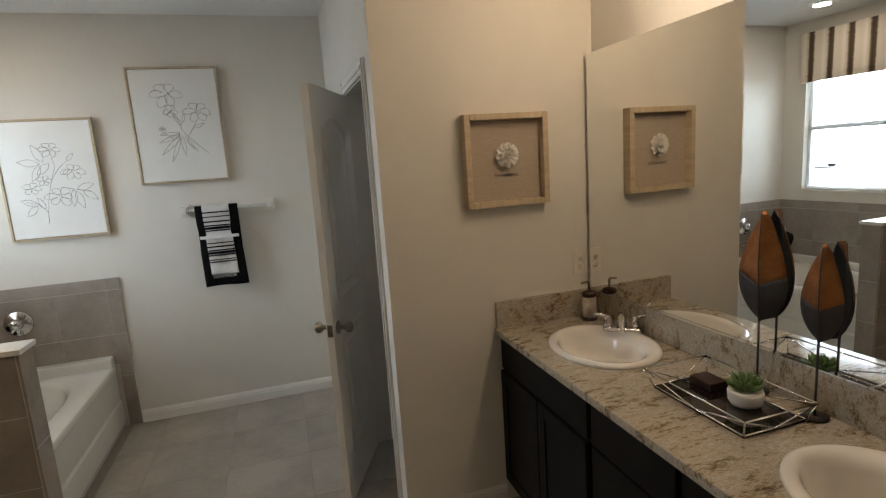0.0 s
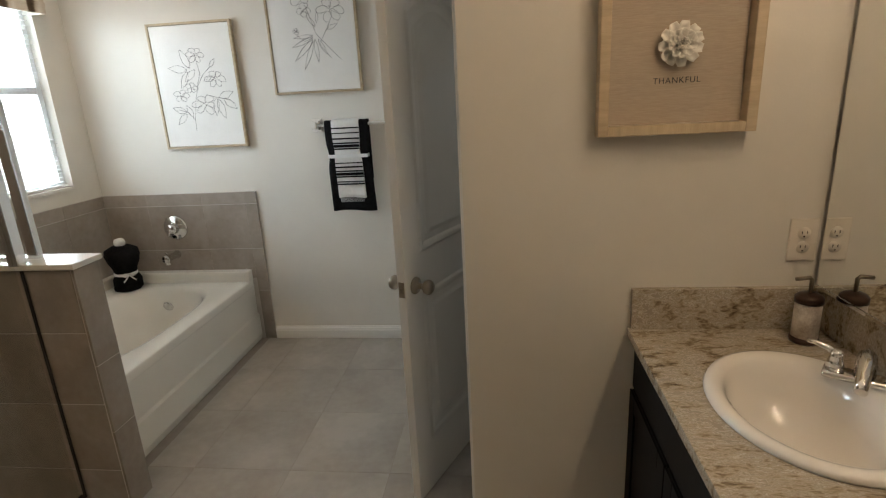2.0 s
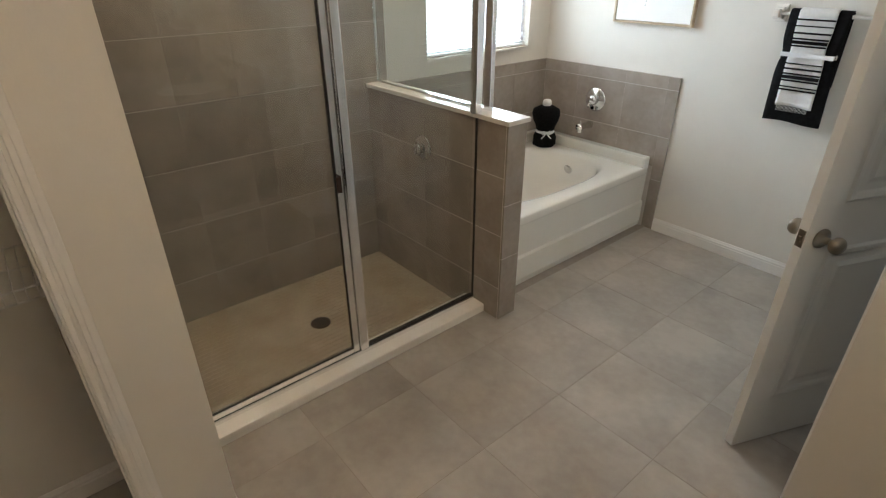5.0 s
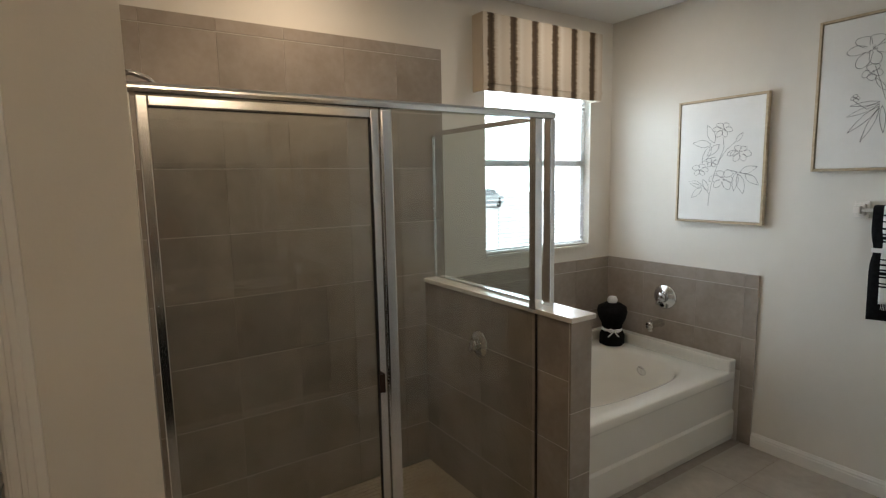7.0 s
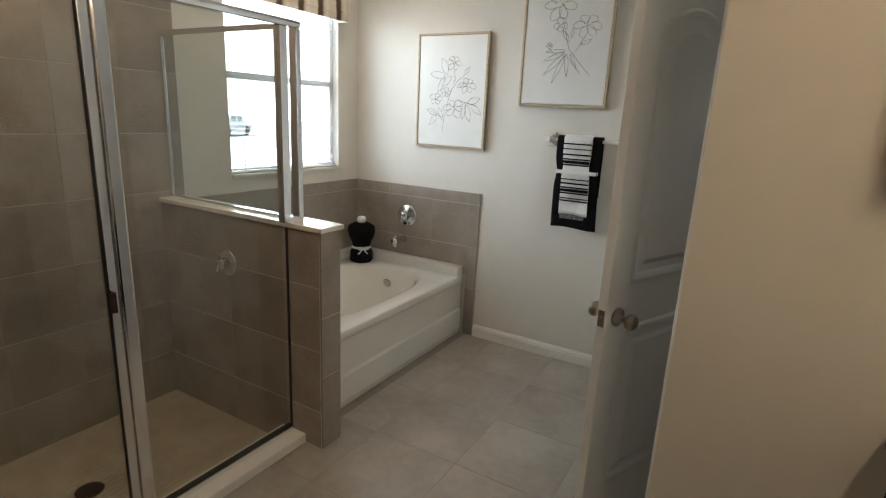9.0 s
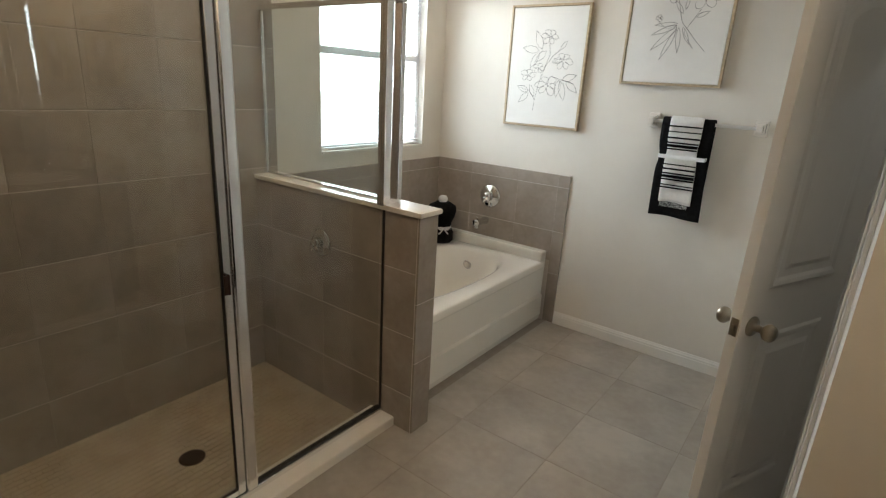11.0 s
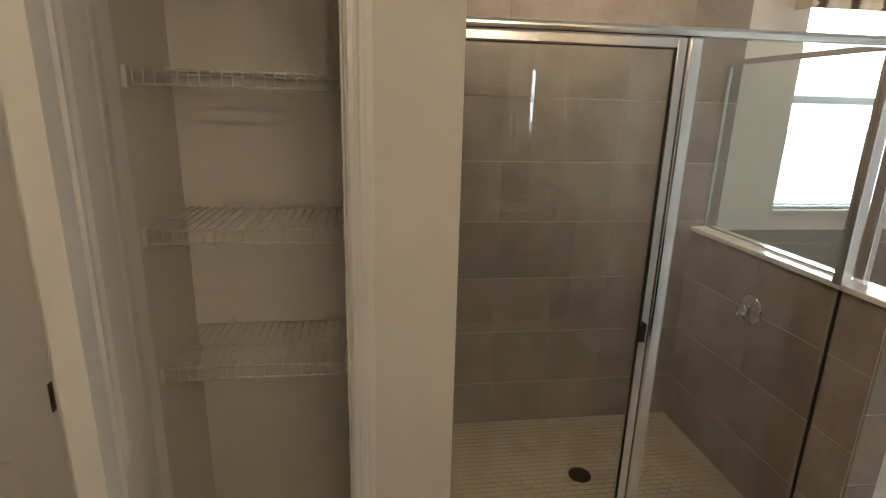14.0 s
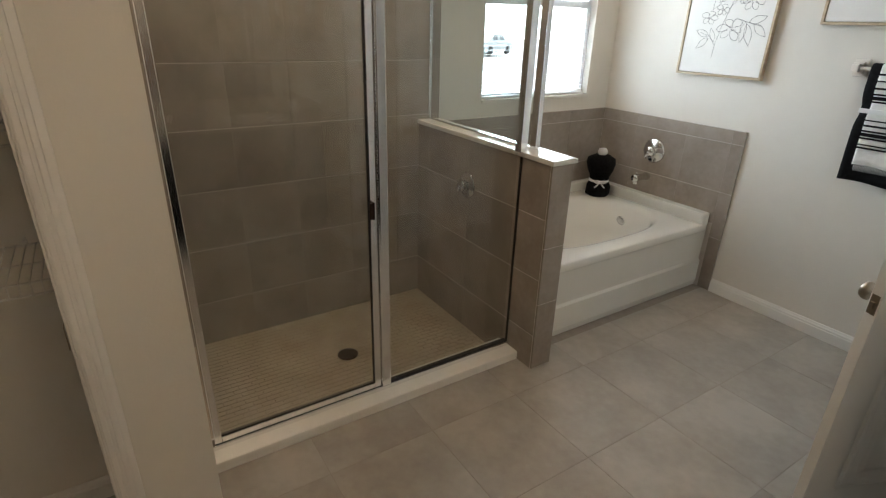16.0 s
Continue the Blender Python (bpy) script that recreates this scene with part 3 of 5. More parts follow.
arm = holder("wall_shower", "chrome wall shower arm and head", "shower head", Matrix.Translation((-1.15, YR1 + 0.012, 2.02)))
part("flange", lathe([(0, 0), (0.03, 0.001), (0.028, 0.008), (0.012, 0.012), (0, 0.013)], "Y"), M_CHROME, arm)
part("arm", tubes([[(0, 0.01, 0), (0, 0.06, 0.005), (0, 0.11, -0.01), (0, 0.15, -0.05)]], 0.0105, 12), M_CHROME, arm)
part("head", lathe([(0, 0), (0.04, 0.002), (0.042, 0.012), (0.02, 0.045), (0.013, 0.06), (0, 0.061)]), M_CHROME, arm, at=pose(0, 0.175, -0.10, -35))

# ---- window ----
win = holder("window_1", "white vinyl single hung window over the tub", "window", kind="structure")
FX = XW - 0.085
part("window_frame", boxes(((FX - 0.03, WY0, WZ0), (FX + 0.03, WY0 + 0.035, WZ1)), ((FX - 0.03, WY1 - 0.035, WZ0), (FX + 0.03, WY1, WZ1)), ((FX - 0.03, WY0 + 0.0355, WZ0), (FX + 0.03, WY1 - 0.0355, WZ0 + 0.045)),
                           ((FX - 0.03, WY0 + 0.0355, WZ1 - 0.035), (FX + 0.03, WY1 - 0.0355, WZ1)), ((FX - 0.02, WY0 + 0.0355, 1.71), (FX + 0.03, WY1 - 0.0355, 1.752)), bevel=0.003), M_VINYL, win)
part("window_sill", boxes(((XW - 0.05, WY0 - 0.0, WZ0 - 0.004), (XW + 0.012, WY1 + 0.0, WZ0 + 0.018)), bevel=0.004), M_MARBLE, win, "white marble window sill")
for z0, z1 in ((WZ0 + 0.046, 1.7095), (1.7525, WZ1 - 0.0355)):
    g = part("pane", boxes(((FX - 0.003, WY0 + 0.036, z0), (FX + 0.003, WY1 - 0.036, z1))), M_PANE, win)
    g.visible_shadow = False

# ---- window dressing ----
blind = holder("window_blind", "white horizontal mini blind with open slats", "blind")
part("headrail", boxes(((FX + 0.036, WY0 + 0.012, WZ1 - 0.045), (FX + 0.062, WY1 - 0.012, WZ1 - 0.002)), bevel=0.003), M_VINYL, blind)
part("bottom_rail", boxes(((FX + 0.037, WY0 + 0.012, WZ0 + 0.020), (FX + 0.061, WY1 - 0.012, WZ0 + 0.034)), bevel=0.003), M_VINYL, blind)
bm = boxes(((-0.0125, WY0 + 0.014, -0.0006), (0.0125, WY1 - 0.014, 0.0006)))
ME_SLAT = mesh_of("slat", bm, M_VINYL)
z = WZ0 + 0.05
while z < WZ1 - 0.05:
    ob = new("slat", ME_SLAT)
    ob.parent = blind
    ob.matrix_local = pose(FX + 0.049, 0, z, 0, 2, 0)
    z += 0.026
for y in (WY0 + 0.12, WY1 - 0.12):
    part("ladder_cord", tubes([[(FX + 0.062, y, WZ0 + 0.03), (FX + 0.062, y, WZ1 - 0.045)]], 0.0009, 5), M_VINYL, blind)


def stripes():
    m = material("striped_fabric", (0.6, 0.5, 0.4), 0.9, bump=0.3, bump_scale=250)
    n, l = m.node_tree.nodes, m.node_tree.links
    co, sep = n.new("ShaderNodeTexCoord"), n.new("ShaderNodeSeparateXYZ")
    nz = n.new("ShaderNodeTexNoise")
    mp = n.new("ShaderNodeMapping")
    mp.inputs["Scale"].default_value = (1, 14, 160)
    nz.inputs["Scale"].default_value = 1.0
    l.new(co.outputs["Object"], sep.inputs[0])
    l.new(co.outputs["Object"], mp.inputs[0])
    l.new(mp.outputs[0], nz.inputs[0])
    a = n.new("ShaderNodeMath")
    a.operation = "MULTIPLY_ADD"
    a.inputs[1].default_value = 0.035
    l.new(nz.outputs[0], a.inputs[0])
    l.new(sep.outputs[1], a.inputs[2])
    f = n.new("ShaderNodeMath")
    f.operation = "MULTIPLY"
    f.inputs[1].default_value = 1 / 0.172
    l.new(a.outputs[0], f.inputs[0])
    fr = n.new("ShaderNodeMath")
    fr.operation = "FRACT"
    l.new(f.outputs[0], fr.inputs[0])
    r = n.new("ShaderNodeValToRGB")
    e = r.color_ramp.elements
    e[0].position, e[0].color = 0.0, (0.58, 0.50, 0.40, 1)
    e[1].position, e[1].color = 1.0, (0.58, 0.50, 0.40, 1)
    for p, c in ((0.30, (0.60, 0.52, 0.42)), (0.36, (0.10, 0.065, 0.035)), (0.52, (0.055, 0.035, 0.02)), (0.60, (0.14, 0.10, 0.06)), (0.66, (0.50, 0.42, 0.32)), (0.82, (0.66, 0.60, 0.52))):
        x = e.new(p)
        x.color = (*c, 1)
    l.new(fr.outputs[0], r.inputs[0])
    l.new(r.outputs[0], n["Principled BSDF"].inputs["Base Color"])
    return m


M_STRIPE = stripes()
VY0, VY1, VZ0, VZ1, VX = 2.66, 3.68, 2.145, 2.585, XW + 0.105
val = holder("window_valance", "cream and brown striped upholstered window valance", "valance", Matrix.Translation((XW, (VY0 + VY1) / 2, VZ0)))
w = (VY1 - VY0) / 2
part("front", boxes(((0.088, -w, 0), (0.105, w, VZ1 - VZ0)), bevel=0.005), M_STRIPE, val)
part("hem", boxes(((0.1055, -w, 0.04), (0.109, w, 0.062)), bevel=0.002), M_STRIPE, val)
for s in (-1, 1):
    part("return", boxes(((0.0, s * w, 0), (0.0875, s * (w - 0.015), VZ1 - VZ0)), bevel=0.003), M_STRIPE, val)
part("top_board", boxes(((0.0, -w + 0.016, VZ1 - VZ0 - 0.02), (0.0875, w - 0.016, VZ1 - VZ0 - 0.002))), M_STRIPE, val)

# ---- outdoors ----
M_GROUND = material("pale_concrete", (0.55, 0.53, 0.50), 0.9, color2=(0.62, 0.60, 0.57), scale=3, bump=0.2)
M_CAR = material("silver_car_paint", (0.66, 0.69, 0.72), 0.3, 0.1, color2=(0.7, 0.73, 0.76), scale=2)
M_TYRE = material("tyre_rubber", (0.03, 0.03, 0.03), 0.8, color2=(0.05, 0.05, 0.05), scale=20)
M_DARKGL = material("car_window", (0.22, 0.25, 0.28), 0.08, color2=(0.26, 0.29, 0.32), scale=2)
M_SIDING = material("pale_siding", (0.66, 0.66, 0.64), 0.8, color2=(0.7, 0.7, 0.68), scale=2, stretch=(1, 1, 12), bump=0.2)
setting("ground", boxes(((-400, -400, -0.6), (XW - 0.16, 400, -0.35))), M_GROUND, "pale sunlit concrete and bare ground outside")
# Glowing sheet added far outside so that the window reads white.
setting("backdrop", boxes(((-62, -400, -0.35), (-61.8, 500, 160))), glow("backdrop_glow", (0.93, 0.98, 1.0), 7.0), "pale glowing sheet standing in for the bright distance")
car = holder("parked_car", "silver sedan parked outside", "car", pose(-29, 23.6, -0.35, 0, 0, 118))
bm = bmesh.new()
side = [(-2.2, 0.25), (2.2, 0.25), (2.25, 0.6), (2.1, 0.75), (1.2, 0.86), (0.55, 1.32), (-0.8, 1.36), (-1.55, 0.92), (-2.15, 0.86), (-2.25, 0.5)]
a = [bm.verts.new((x, -0.85, z)) for x, z in side]
b = [bm.verts.new((x, 0.85, z)) for x, z in side]
for i in range(len(side)):
    bm.faces.new((a[i], a[(i + 1) % len(side)], b[(i + 1) % len(side)], b[i]))
bm.faces.new(a[::-1])
bm.faces.new(b)
bmesh.ops.recalc_face_normals(bm, faces=bm.faces)
part("body", bm, M_CAR, car)
for x in (-0.6, 0.35):
    for s in (-1, 1):
        part("side_window", boxes(((x - 0.42, s * 0.852, 0.93), (x + 0.3, s * 0.862, 1.24)), bevel=0.004), M_DARKGL, car)
for x in (-1.4, 1.4):
    for s in (-1, 1):
        part("wheel", lathe([(0.0, -0.1), (0.28, -0.1), (0.33, -0.07), (0.33, 0.07), (0.28, 0.1), (0.0, 0.1)], "Y", steps=20), M_TYRE, car, at=Matrix.Translation((x, s * 0.8, 0.33)))

# ---- vanity ----
VX0, VXE, VYA, VYB, CT = 1.505, XE, YBX, 0.30, 0.885
def cabinet(y0, y1, drawers, label):
    """A base unit with a toe kick; its front looks along -x."""
    root = holder("vanity_cabinet", label, "cabinet", Matrix.Translation((VX0 + 0.02, (y0 + y1) / 2, 0)), group="vanity cabinets")
    w = (y1 - y0) / 2
    part("body", boxes(((0, -w, 0.10), (VXE - VX0 - 0.022, w, CT - 0.185)), ((0, -w, CT - 0.184), (0.02, w, CT - 0.031)), ((VXE - VX0 - 0.04, -w, CT - 0.184), (VXE - VX0 - 0.022, w, CT - 0.031)), ((0.06, -w + 0.001, 0), (VXE - VX0 - 0.022, w - 0.001, 0.0995)), bevel=0.0015), M_ESPRESSO, root)
    spans = [(CT - 0.19, CT - 0.045)] + ([(0.125, 0.385), (0.395, CT - 0.20)] if drawers else [(0.125, CT - 0.20)])
    for k, (z0, z1) in enumerate(spans):
        kind = "drawer_front" if drawers or k == 0 else "door"
        cols = [(-w + 0.012, w - 0.012)] if kind == "drawer_front" else [(-w + 0.012, -0.003), (0.003, w - 0.012)]
        for a, b in cols:
            f = part(kind, boxes(((-0.019, a, z0), (-0.0005, b, z1)), bevel=0.003), M_ESPRESSO, root)
            if kind == "door":
                part("raised_rim", boxes(((-0.026, a, z0), (-0.0195, a + 0.055, z1)), ((-0.026, b - 0.055, z0), (-0.0195, b, z1)), ((-0.026, a + 0.0555, z0), (-0.0195, b - 0.0555, z0 + 0.055)), ((-0.026, a + 0.0555, z1 - 0.055), (-0.0195, b - 0.0555, z1)), bevel=0.002), M_ESPRESSO, f)
    return root


cabinet(1.40, VYA - 0.003, False, "dark espresso vanity sink cabinet with two doors")
cabinet(0.98, 1.396, True, "dark espresso vanity drawer cabinet")
cabinet(VYB + 0.01, 0.976, False, "dark espresso vanity sink cabinet with two doors")
SINKS = ((1.778, 1.715), (1.778, 0.62))
bm = bmesh.new()
segs, cells = 48, []
xs, ys = (1.485, XE - 0.001), (VYB, VYA - 0.001)
def hole_sheet(bm, z, flip):
    """The counter face with two oval cut-outs, built as rings between each oval and its half of the slab."""
    mid = (SINKS[0][1] + SINKS[1][1]) / 2
    for (cx, cy), (y0, y1) in zip(SINKS, ((mid, ys[1]), (ys[0], mid))):
        inner, outer = [], []
        for i in range(segs):
            a = 2 * math.pi * i / segs
            c, s = math.cos(a), math.sin(a)
            inner.append(bm.verts.new((cx + 0.185 * c, cy + 0.225 * s, z)))
            k = min(((xs[1] - cx) / c if c > 0 else (xs[0] - cx) / c) if abs(c) > 1e-6 else 9, ((y1 - cy) / s if s > 0 else (y0 - cy) / s) if abs(s) > 1e-6 else 9)
            outer.append(bm.verts.new((cx + k * c, cy + k * s, z)))
        for i in range(segs):
            q = (inner[i], outer[i], outer[(i + 1) % segs], inner[(i + 1) % segs])
            bm.faces.new(q[::-1] if flip else q)
        for sx, sy in ((xs[0], y0), (xs[0], y1), (xs[1], y0), (xs[1], y1)):
            near = sorted(range(segs), key=lambda i: (outer[i].co.x - sx) ** 2 + (outer[i].co.y - sy) ** 2)[:2]
            if abs(near[0] - near[1]) in (1, segs - 1):
                v = bm.verts.new((sx, sy, z))
                try:
                    bm.faces.new((outer[near[0]], v, outer[near[1]]))
                except ValueError:
                    pass
hole_sheet(bm, CT, False)
bmesh.ops.recalc_face_normals(bm, faces=bm.faces)
for f in bm.faces:
    if f.normal.z < 0:
        f.normal_flip()
counter = thing("vanity_countertop", bm, M_GRANITE, "polished brown and cream granite vanity countertop", "countertop")
part("front_edge", boxes(((xs[0], ys[0], CT - 0.03), (xs[0] + 0.012, ys[1], CT - 0.0005)), bevel=0.003), M_GRANITE, counter, "eased granite front edge")
part("end_edge", boxes(((xs[0] + 0.0125, ys[0], CT - 0.03), (xs[1], ys[0] + 0.012, CT - 0.0005)), bevel=0.002), M_GRANITE, counter)
thing("backsplash", boxes(((XE - 0.021, VYB, CT), (XE - 0.001, VYA - 0.001, CT + 0.125)), bevel=0.002), M_GRANITE, "polished granite backsplash under the mirror", "backsplash")
thing("side_splash", boxes(((1.492, VYA - 0.021, CT), (XE - 0.0215, VYA - 0.001, CT + 0.125)), bevel=0.002), M_GRANITE, "polished granite side splash at the vanity end", "backsplash")
mir = holder("vanity_mirror", "wide frameless wall mirror above the vanity", "mirror", Matrix.Translation((XE, VYB - 0.02, 0)) @ Matrix.Rotation(math.radians(1.2), 4, "Z") @ Matrix.Translation((0, 0.02 - VYB, 0)))
part("mirror_glass", boxes(((-0.007, VYB - 0.02, 1.022), (-0.001, 2.118, 2.095))), M_MIRROR, mir)
part("bottom_channel", boxes(((-0.0095, VYB - 0.02, 1.0125), (-0.0005, 2.118, 1.0215))), M_CHROME, mir, "thin chrome mirror channel")


def basin(cx, cy):
    """A drop-in oval wash basin."""
    root = holder("wash_basin", "white porcelain drop-in oval sink", "sink", Matrix.Translation((cx, cy, CT)), group="vanity sinks")
    bm = bmesh.new()
    rs = [(0.205, 0.247, 0.0006, 0), (0.208, 0.25, 0.006, 0), (0.203, 0.245, 0.014, 0), (0.19, 0.232, 0.018, 0), (0.172, 0.214, 0.015, -0.004), (0.150, 0.203, 0.004, -0.012), (0.142, 0.194, -0.02, -0.016), (0.128, 0.176, -0.07, -0.016), (0.10, 0.14, -0.115, -0.012), (0.05, 0.07, -0.137, -0.008), (0.022, 0.022, -0.141, -0.004)]
    n = 48
    loops = [[bm.verts.new((ox + rx * math.cos(2 * math.pi * i / n), ry * math.sin(2 * math.pi * i / n), z)) for i in range(n)] for rx, ry, z, ox in rs]
    for p, q in zip(loops, loops[1:]):
        for i in range(n):
            bm.faces.new((p[i], p[(i + 1) % n], q[(i + 1) % n], q[i]))
    bm.faces.new(loops[-1])
    bmesh.ops.recalc_face_normals(bm, faces=bm.faces)
    part("bowl", bm, M_PORC, root, smooth=True)
    part("drain", lathe([(0, 0), (0.024, 0.0005), (0.024, 0.004), (0.015, 0.005), (0.014, 0.009), (0, 0.01)], steps=20), M_CHROME, root, "chrome pop-up drain", at=Matrix.Translation((-0.004, 0, -0.1405)))
    return root


def faucet(cx, cy, turn=0):
    """A centre-set two handle chrome faucet; the spout looks along -x."""
    root = holder("basin_faucet", "chrome centre-set faucet with two lever handles", "faucet", pose(cx, cy, CT + 0.0165, 0, 0, turn), group="vanity faucets")
    bm = boxes(((-0.026, -0.078, 0), (0.026, 0.078, 0.016)), bevel=0.007)
    part("base", bm, M_CHROME, root, smooth=True)
    bm = bmesh.new()
    tube(bm, [(0.012, 0, 0.012), (0.006, 0, 0.05), (-0.012, 0, 0.066), (-0.05, 0, 0.06), (-0.095, 0, 0.042), (-0.118, 0, 0.030)], [0.022, 0.02, 0.019, 0.016, 0.0135, 0.0125], 14)
    part("spout", bm, M_CHROME, root)
    part("lift_rod", tubes([[(0.02, 0, 0.01), (0.02, 0, 0.075)]], 0.0025, 6), M_CHROME, root)
    for s in (-1, 1):
        h = part("handle_hub", lathe([(0.0, 0.0), (0.019, 0.001), (0.017, 0.02), (0.013, 0.034), (0.014, 0.044), (0.008, 0.05), (0, 0.051)], steps=18), M_CHROME, root, at=Matrix.Translation((0, s * 0.055, 0.014)))
        bm = bmesh.new()
        tube(bm, [(0, 0, 0.04), (0.004, s * 0.02, 0.05), (0.006, s * 0.045, 0.056), (0.006, s * 0.06, 0.056)], [0.008, 0.0075, 0.006, 0.005], 10)
        part("lever", bm, M_CHROME, h)
    return root


for cx, cy in SINKS:
    basin(cx, cy)
faucet(1.93, 1.80, 55)
faucet(SINKS[1][0] + 0.172, SINKS[1][1])

soap = holder("soap_dispenser", "mottled white ceramic soap dispenser with a bronze pump", "soap dispenser", Matrix.Translation((1.93, 2.045, CT + 0.0005)))
part("base_ring", lathe([(0, 0), (0.036, 0.0005), (0.037, 0.008), (0.034, 0.014), (0, 0.0145)]), M_BRONZE, soap, "bronze base ring")
part("bottle", lathe([(0, 0.0145), (0.032, 0.015), (0.032, 0.105), (0.03, 0.112), (0, 0.1125)]), material("mottled_ceramic", (0.42, 0.35, 0.30), 0.4, color2=(0.86, 0.82, 0.76), scale=26, bump=0.2), soap)
cap = part("collar", lathe([(0, 0.1125), (0.034, 0.113), (0.034, 0.128), (0.026, 0.136), (0.010, 0.14), (0, 0.1405)]), M_BRONZE, soap, "bronze collar")
part("pump", tubes([[(0, 0, 0.138), (0, 0, 0.176), (-0.006, 0, 0.182), (-0.04, 0, 0.178)]], 0.0055, 10), M_NICKEL, soap, "metal pump nozzle")
copy_thing(soap, Matrix.Translation((1.93, 0.36, CT + 0.0005)))

# ---- tray, succulent, leaves ----
TRX0, TRX1, TRY0, TRY1 = 1.703, 1.923, 0.965, 1.32
tray = holder("mirrored_tray", "geometric wire tray with a dark mirrored base", "tray", Matrix.Translation((0, 0, CT + 0.0005)))
part("tray_base", boxes(((TRX0, TRY0, 0.0), (TRX1, TRY1, 0.008)), bevel=0.001), material("smoked_mirror", (0.10, 0.085, 0.08), 0.04, 0.9, color2=(0.12, 0.1, 0.095), scale=3), tray, "smoked mirror base")
o, hz = 0.022, 0.062
lo = [(TRX0, TRY0, 0.008), (TRX1, TRY0, 0.008), (TRX1, TRY1, 0.008), (TRX0, TRY1, 0.008)]
hi = [(TRX0 - o, TRY0 - o, hz), (TRX1 + o * 0.6, TRY0 - o, hz), (TRX1 + o * 0.6, TRY1 + o, hz), (TRX0 - o, TRY1 + o, hz)]
mids = [((lo[i][0] + lo[(i + 1) % 4][0]) / 2, (lo[i][1] + lo[(i + 1) % 4][1]) / 2, 0.008) for i in range(4)]
for i in range(4):
    part("wire_edge", tubes([[hi[i], hi[(i + 1) % 4]], [lo[i], lo[(i + 1) % 4]], [lo[i], hi[i]]], 0.0026, 6), M_CHROME, tray)
    part("wire_brace", tubes([[hi[i], mids[i]], [mids[i], hi[(i + 1) % 4]]], 0.0024, 6), M_CHROME, tray)

pot = holder("succulent_pot", "small green succulent in a round white pot", "plant", Matrix.Translation((1.852, 1.10, CT + 0.0095)) @ Matrix.Scale(1.15, 4))
part("pot", lathe([(0, 0), (0.034, 0.001), (0.041, 0.012), (0.043, 0.034), (0.040, 0.042), (0.036, 0.038), (0, 0.036)]), M_CLAY, pot)
M_LEAF = material("succulent_green", (0.05, 0.10, 0.018), 0.5, color2=(0.12, 0.20, 0.045), scale=20)
rnd = random.Random(4)
for i in range(34):
    a, tier = i * 2.39996, i / 34
    L, tilt = 0.024 + 0.034 * (1 - tier), radians(18 + 62 * tier)
    bm = bmesh.new()
    tube(bm, [(0, 0, 0), (L * 0.35, 0, 0.003), (L * 0.75, 0, 0.007), (L, 0, 0.014)], [0.004, 0.0085, 0.0065, 0.0008], 6)
    part("leaf", bm, M_LEAF, pot, at=Matrix.Translation((0, 0, 0.036 + 0.012 * tier)) @ Matrix.Rotation(a, 4, "Z") @ Matrix.Rotation(-tilt * rnd.uniform(0.8, 1.15), 4, "Y"))

M_COPPER = material("hammered_copper", (0.20, 0.075, 0.022), 0.42, 0.75, color2=(0.34, 0.14, 0.045), scale=14, bump=0.6, bump_scale=90)
M_GUN = material("gunmetal", (0.045, 0.042, 0.045), 0.5, 0.7, color2=(0.07, 0.065, 0.068), scale=10, bump=0.5, bump_scale=90)


def leaf_sculpture(x, y, z0, z1, wid, turn):
    """A pointed metal leaf on a stem, copper above and gunmetal below a slanting seam."""
    root = holder("leaf_sculpture", "metal leaf ornament, copper above dark gunmetal, on a stem", "ornament", pose(x, y, CT + 0.0005, 0, 0, turn), group="metal leaves")
    z0, z1 = z0 - CT, z1 - CT
    def blade(t0, t1, v):
        bm = bmesh.new()
        k, cols, grid = 14, 10, []
        for i in range(k + 1):
            row = []
            for j in range(cols + 1):
                s = j / cols * 2 - 1
                a, b = t0 + v * (1 - abs(s)) * (1 if t0 > 0 else 0) * -1, t1 - v * (1 - abs(s)) * (1 if t1 < 1 else 0)
                u = a + (b - a) * i / k
                half = wid / 2 * (math.sin(math.pi * min(max(u, 0), 1) ** 0.8) ** 0.8) * (1 - 0.25 * u)
                yy = s * half
                row.append(bm.verts.new((0.02 * abs(s) - 0.012 * math.sin(3 * u), yy, z0 + (z1 - z0) * u)))
            grid.append(row)
        for i in range(k):
            for j in range(cols):
                bm.faces.new((grid[i][j], grid[i][j + 1], grid[i + 1][j + 1], grid[i + 1][j]))
        bmesh.ops.remove_doubles(bm, verts=bm.verts, dist=0.0003)
        return bm
    for name, t0, t1, mat in (("upper_blade", 0.44, 1.0, M_COPPER), ("lower_blade", 0.0, 0.44, M_GUN)):
        ob = part(name, blade(t0, t1, 0.10), mat, root, smooth=True)
        ob.modifiers.new("thick", "SOLIDIFY").thickness = 0.002
    ob = part("back_blade", blade(0.0, 1.0, 0.0), M_GUN, root, smooth=True, at=Matrix.Translation((0.0045, 0, 0)))
    ob.modifiers.new("thick", "SOLIDIFY").thickness = 0.0015
    part("midrib", tubes([[(-0.002 - 0.012 * math.sin(3 * u), 0, z0 + (z1 - z0) * u) for u in (0, 0.25, 0.5, 0.75, 0.98)]], 0.002, 6), M_GUN, root)
    part("stem", tubes([[(0, 0, 0.006), (0, 0, z0 + 0.01)]], 0.0035, 8), M_GUN, root)
    part("foot", lathe([(0, 0), (0.036, 0.0005), (0.036, 0.005), (0, 0.007)]), M_GUN, root)


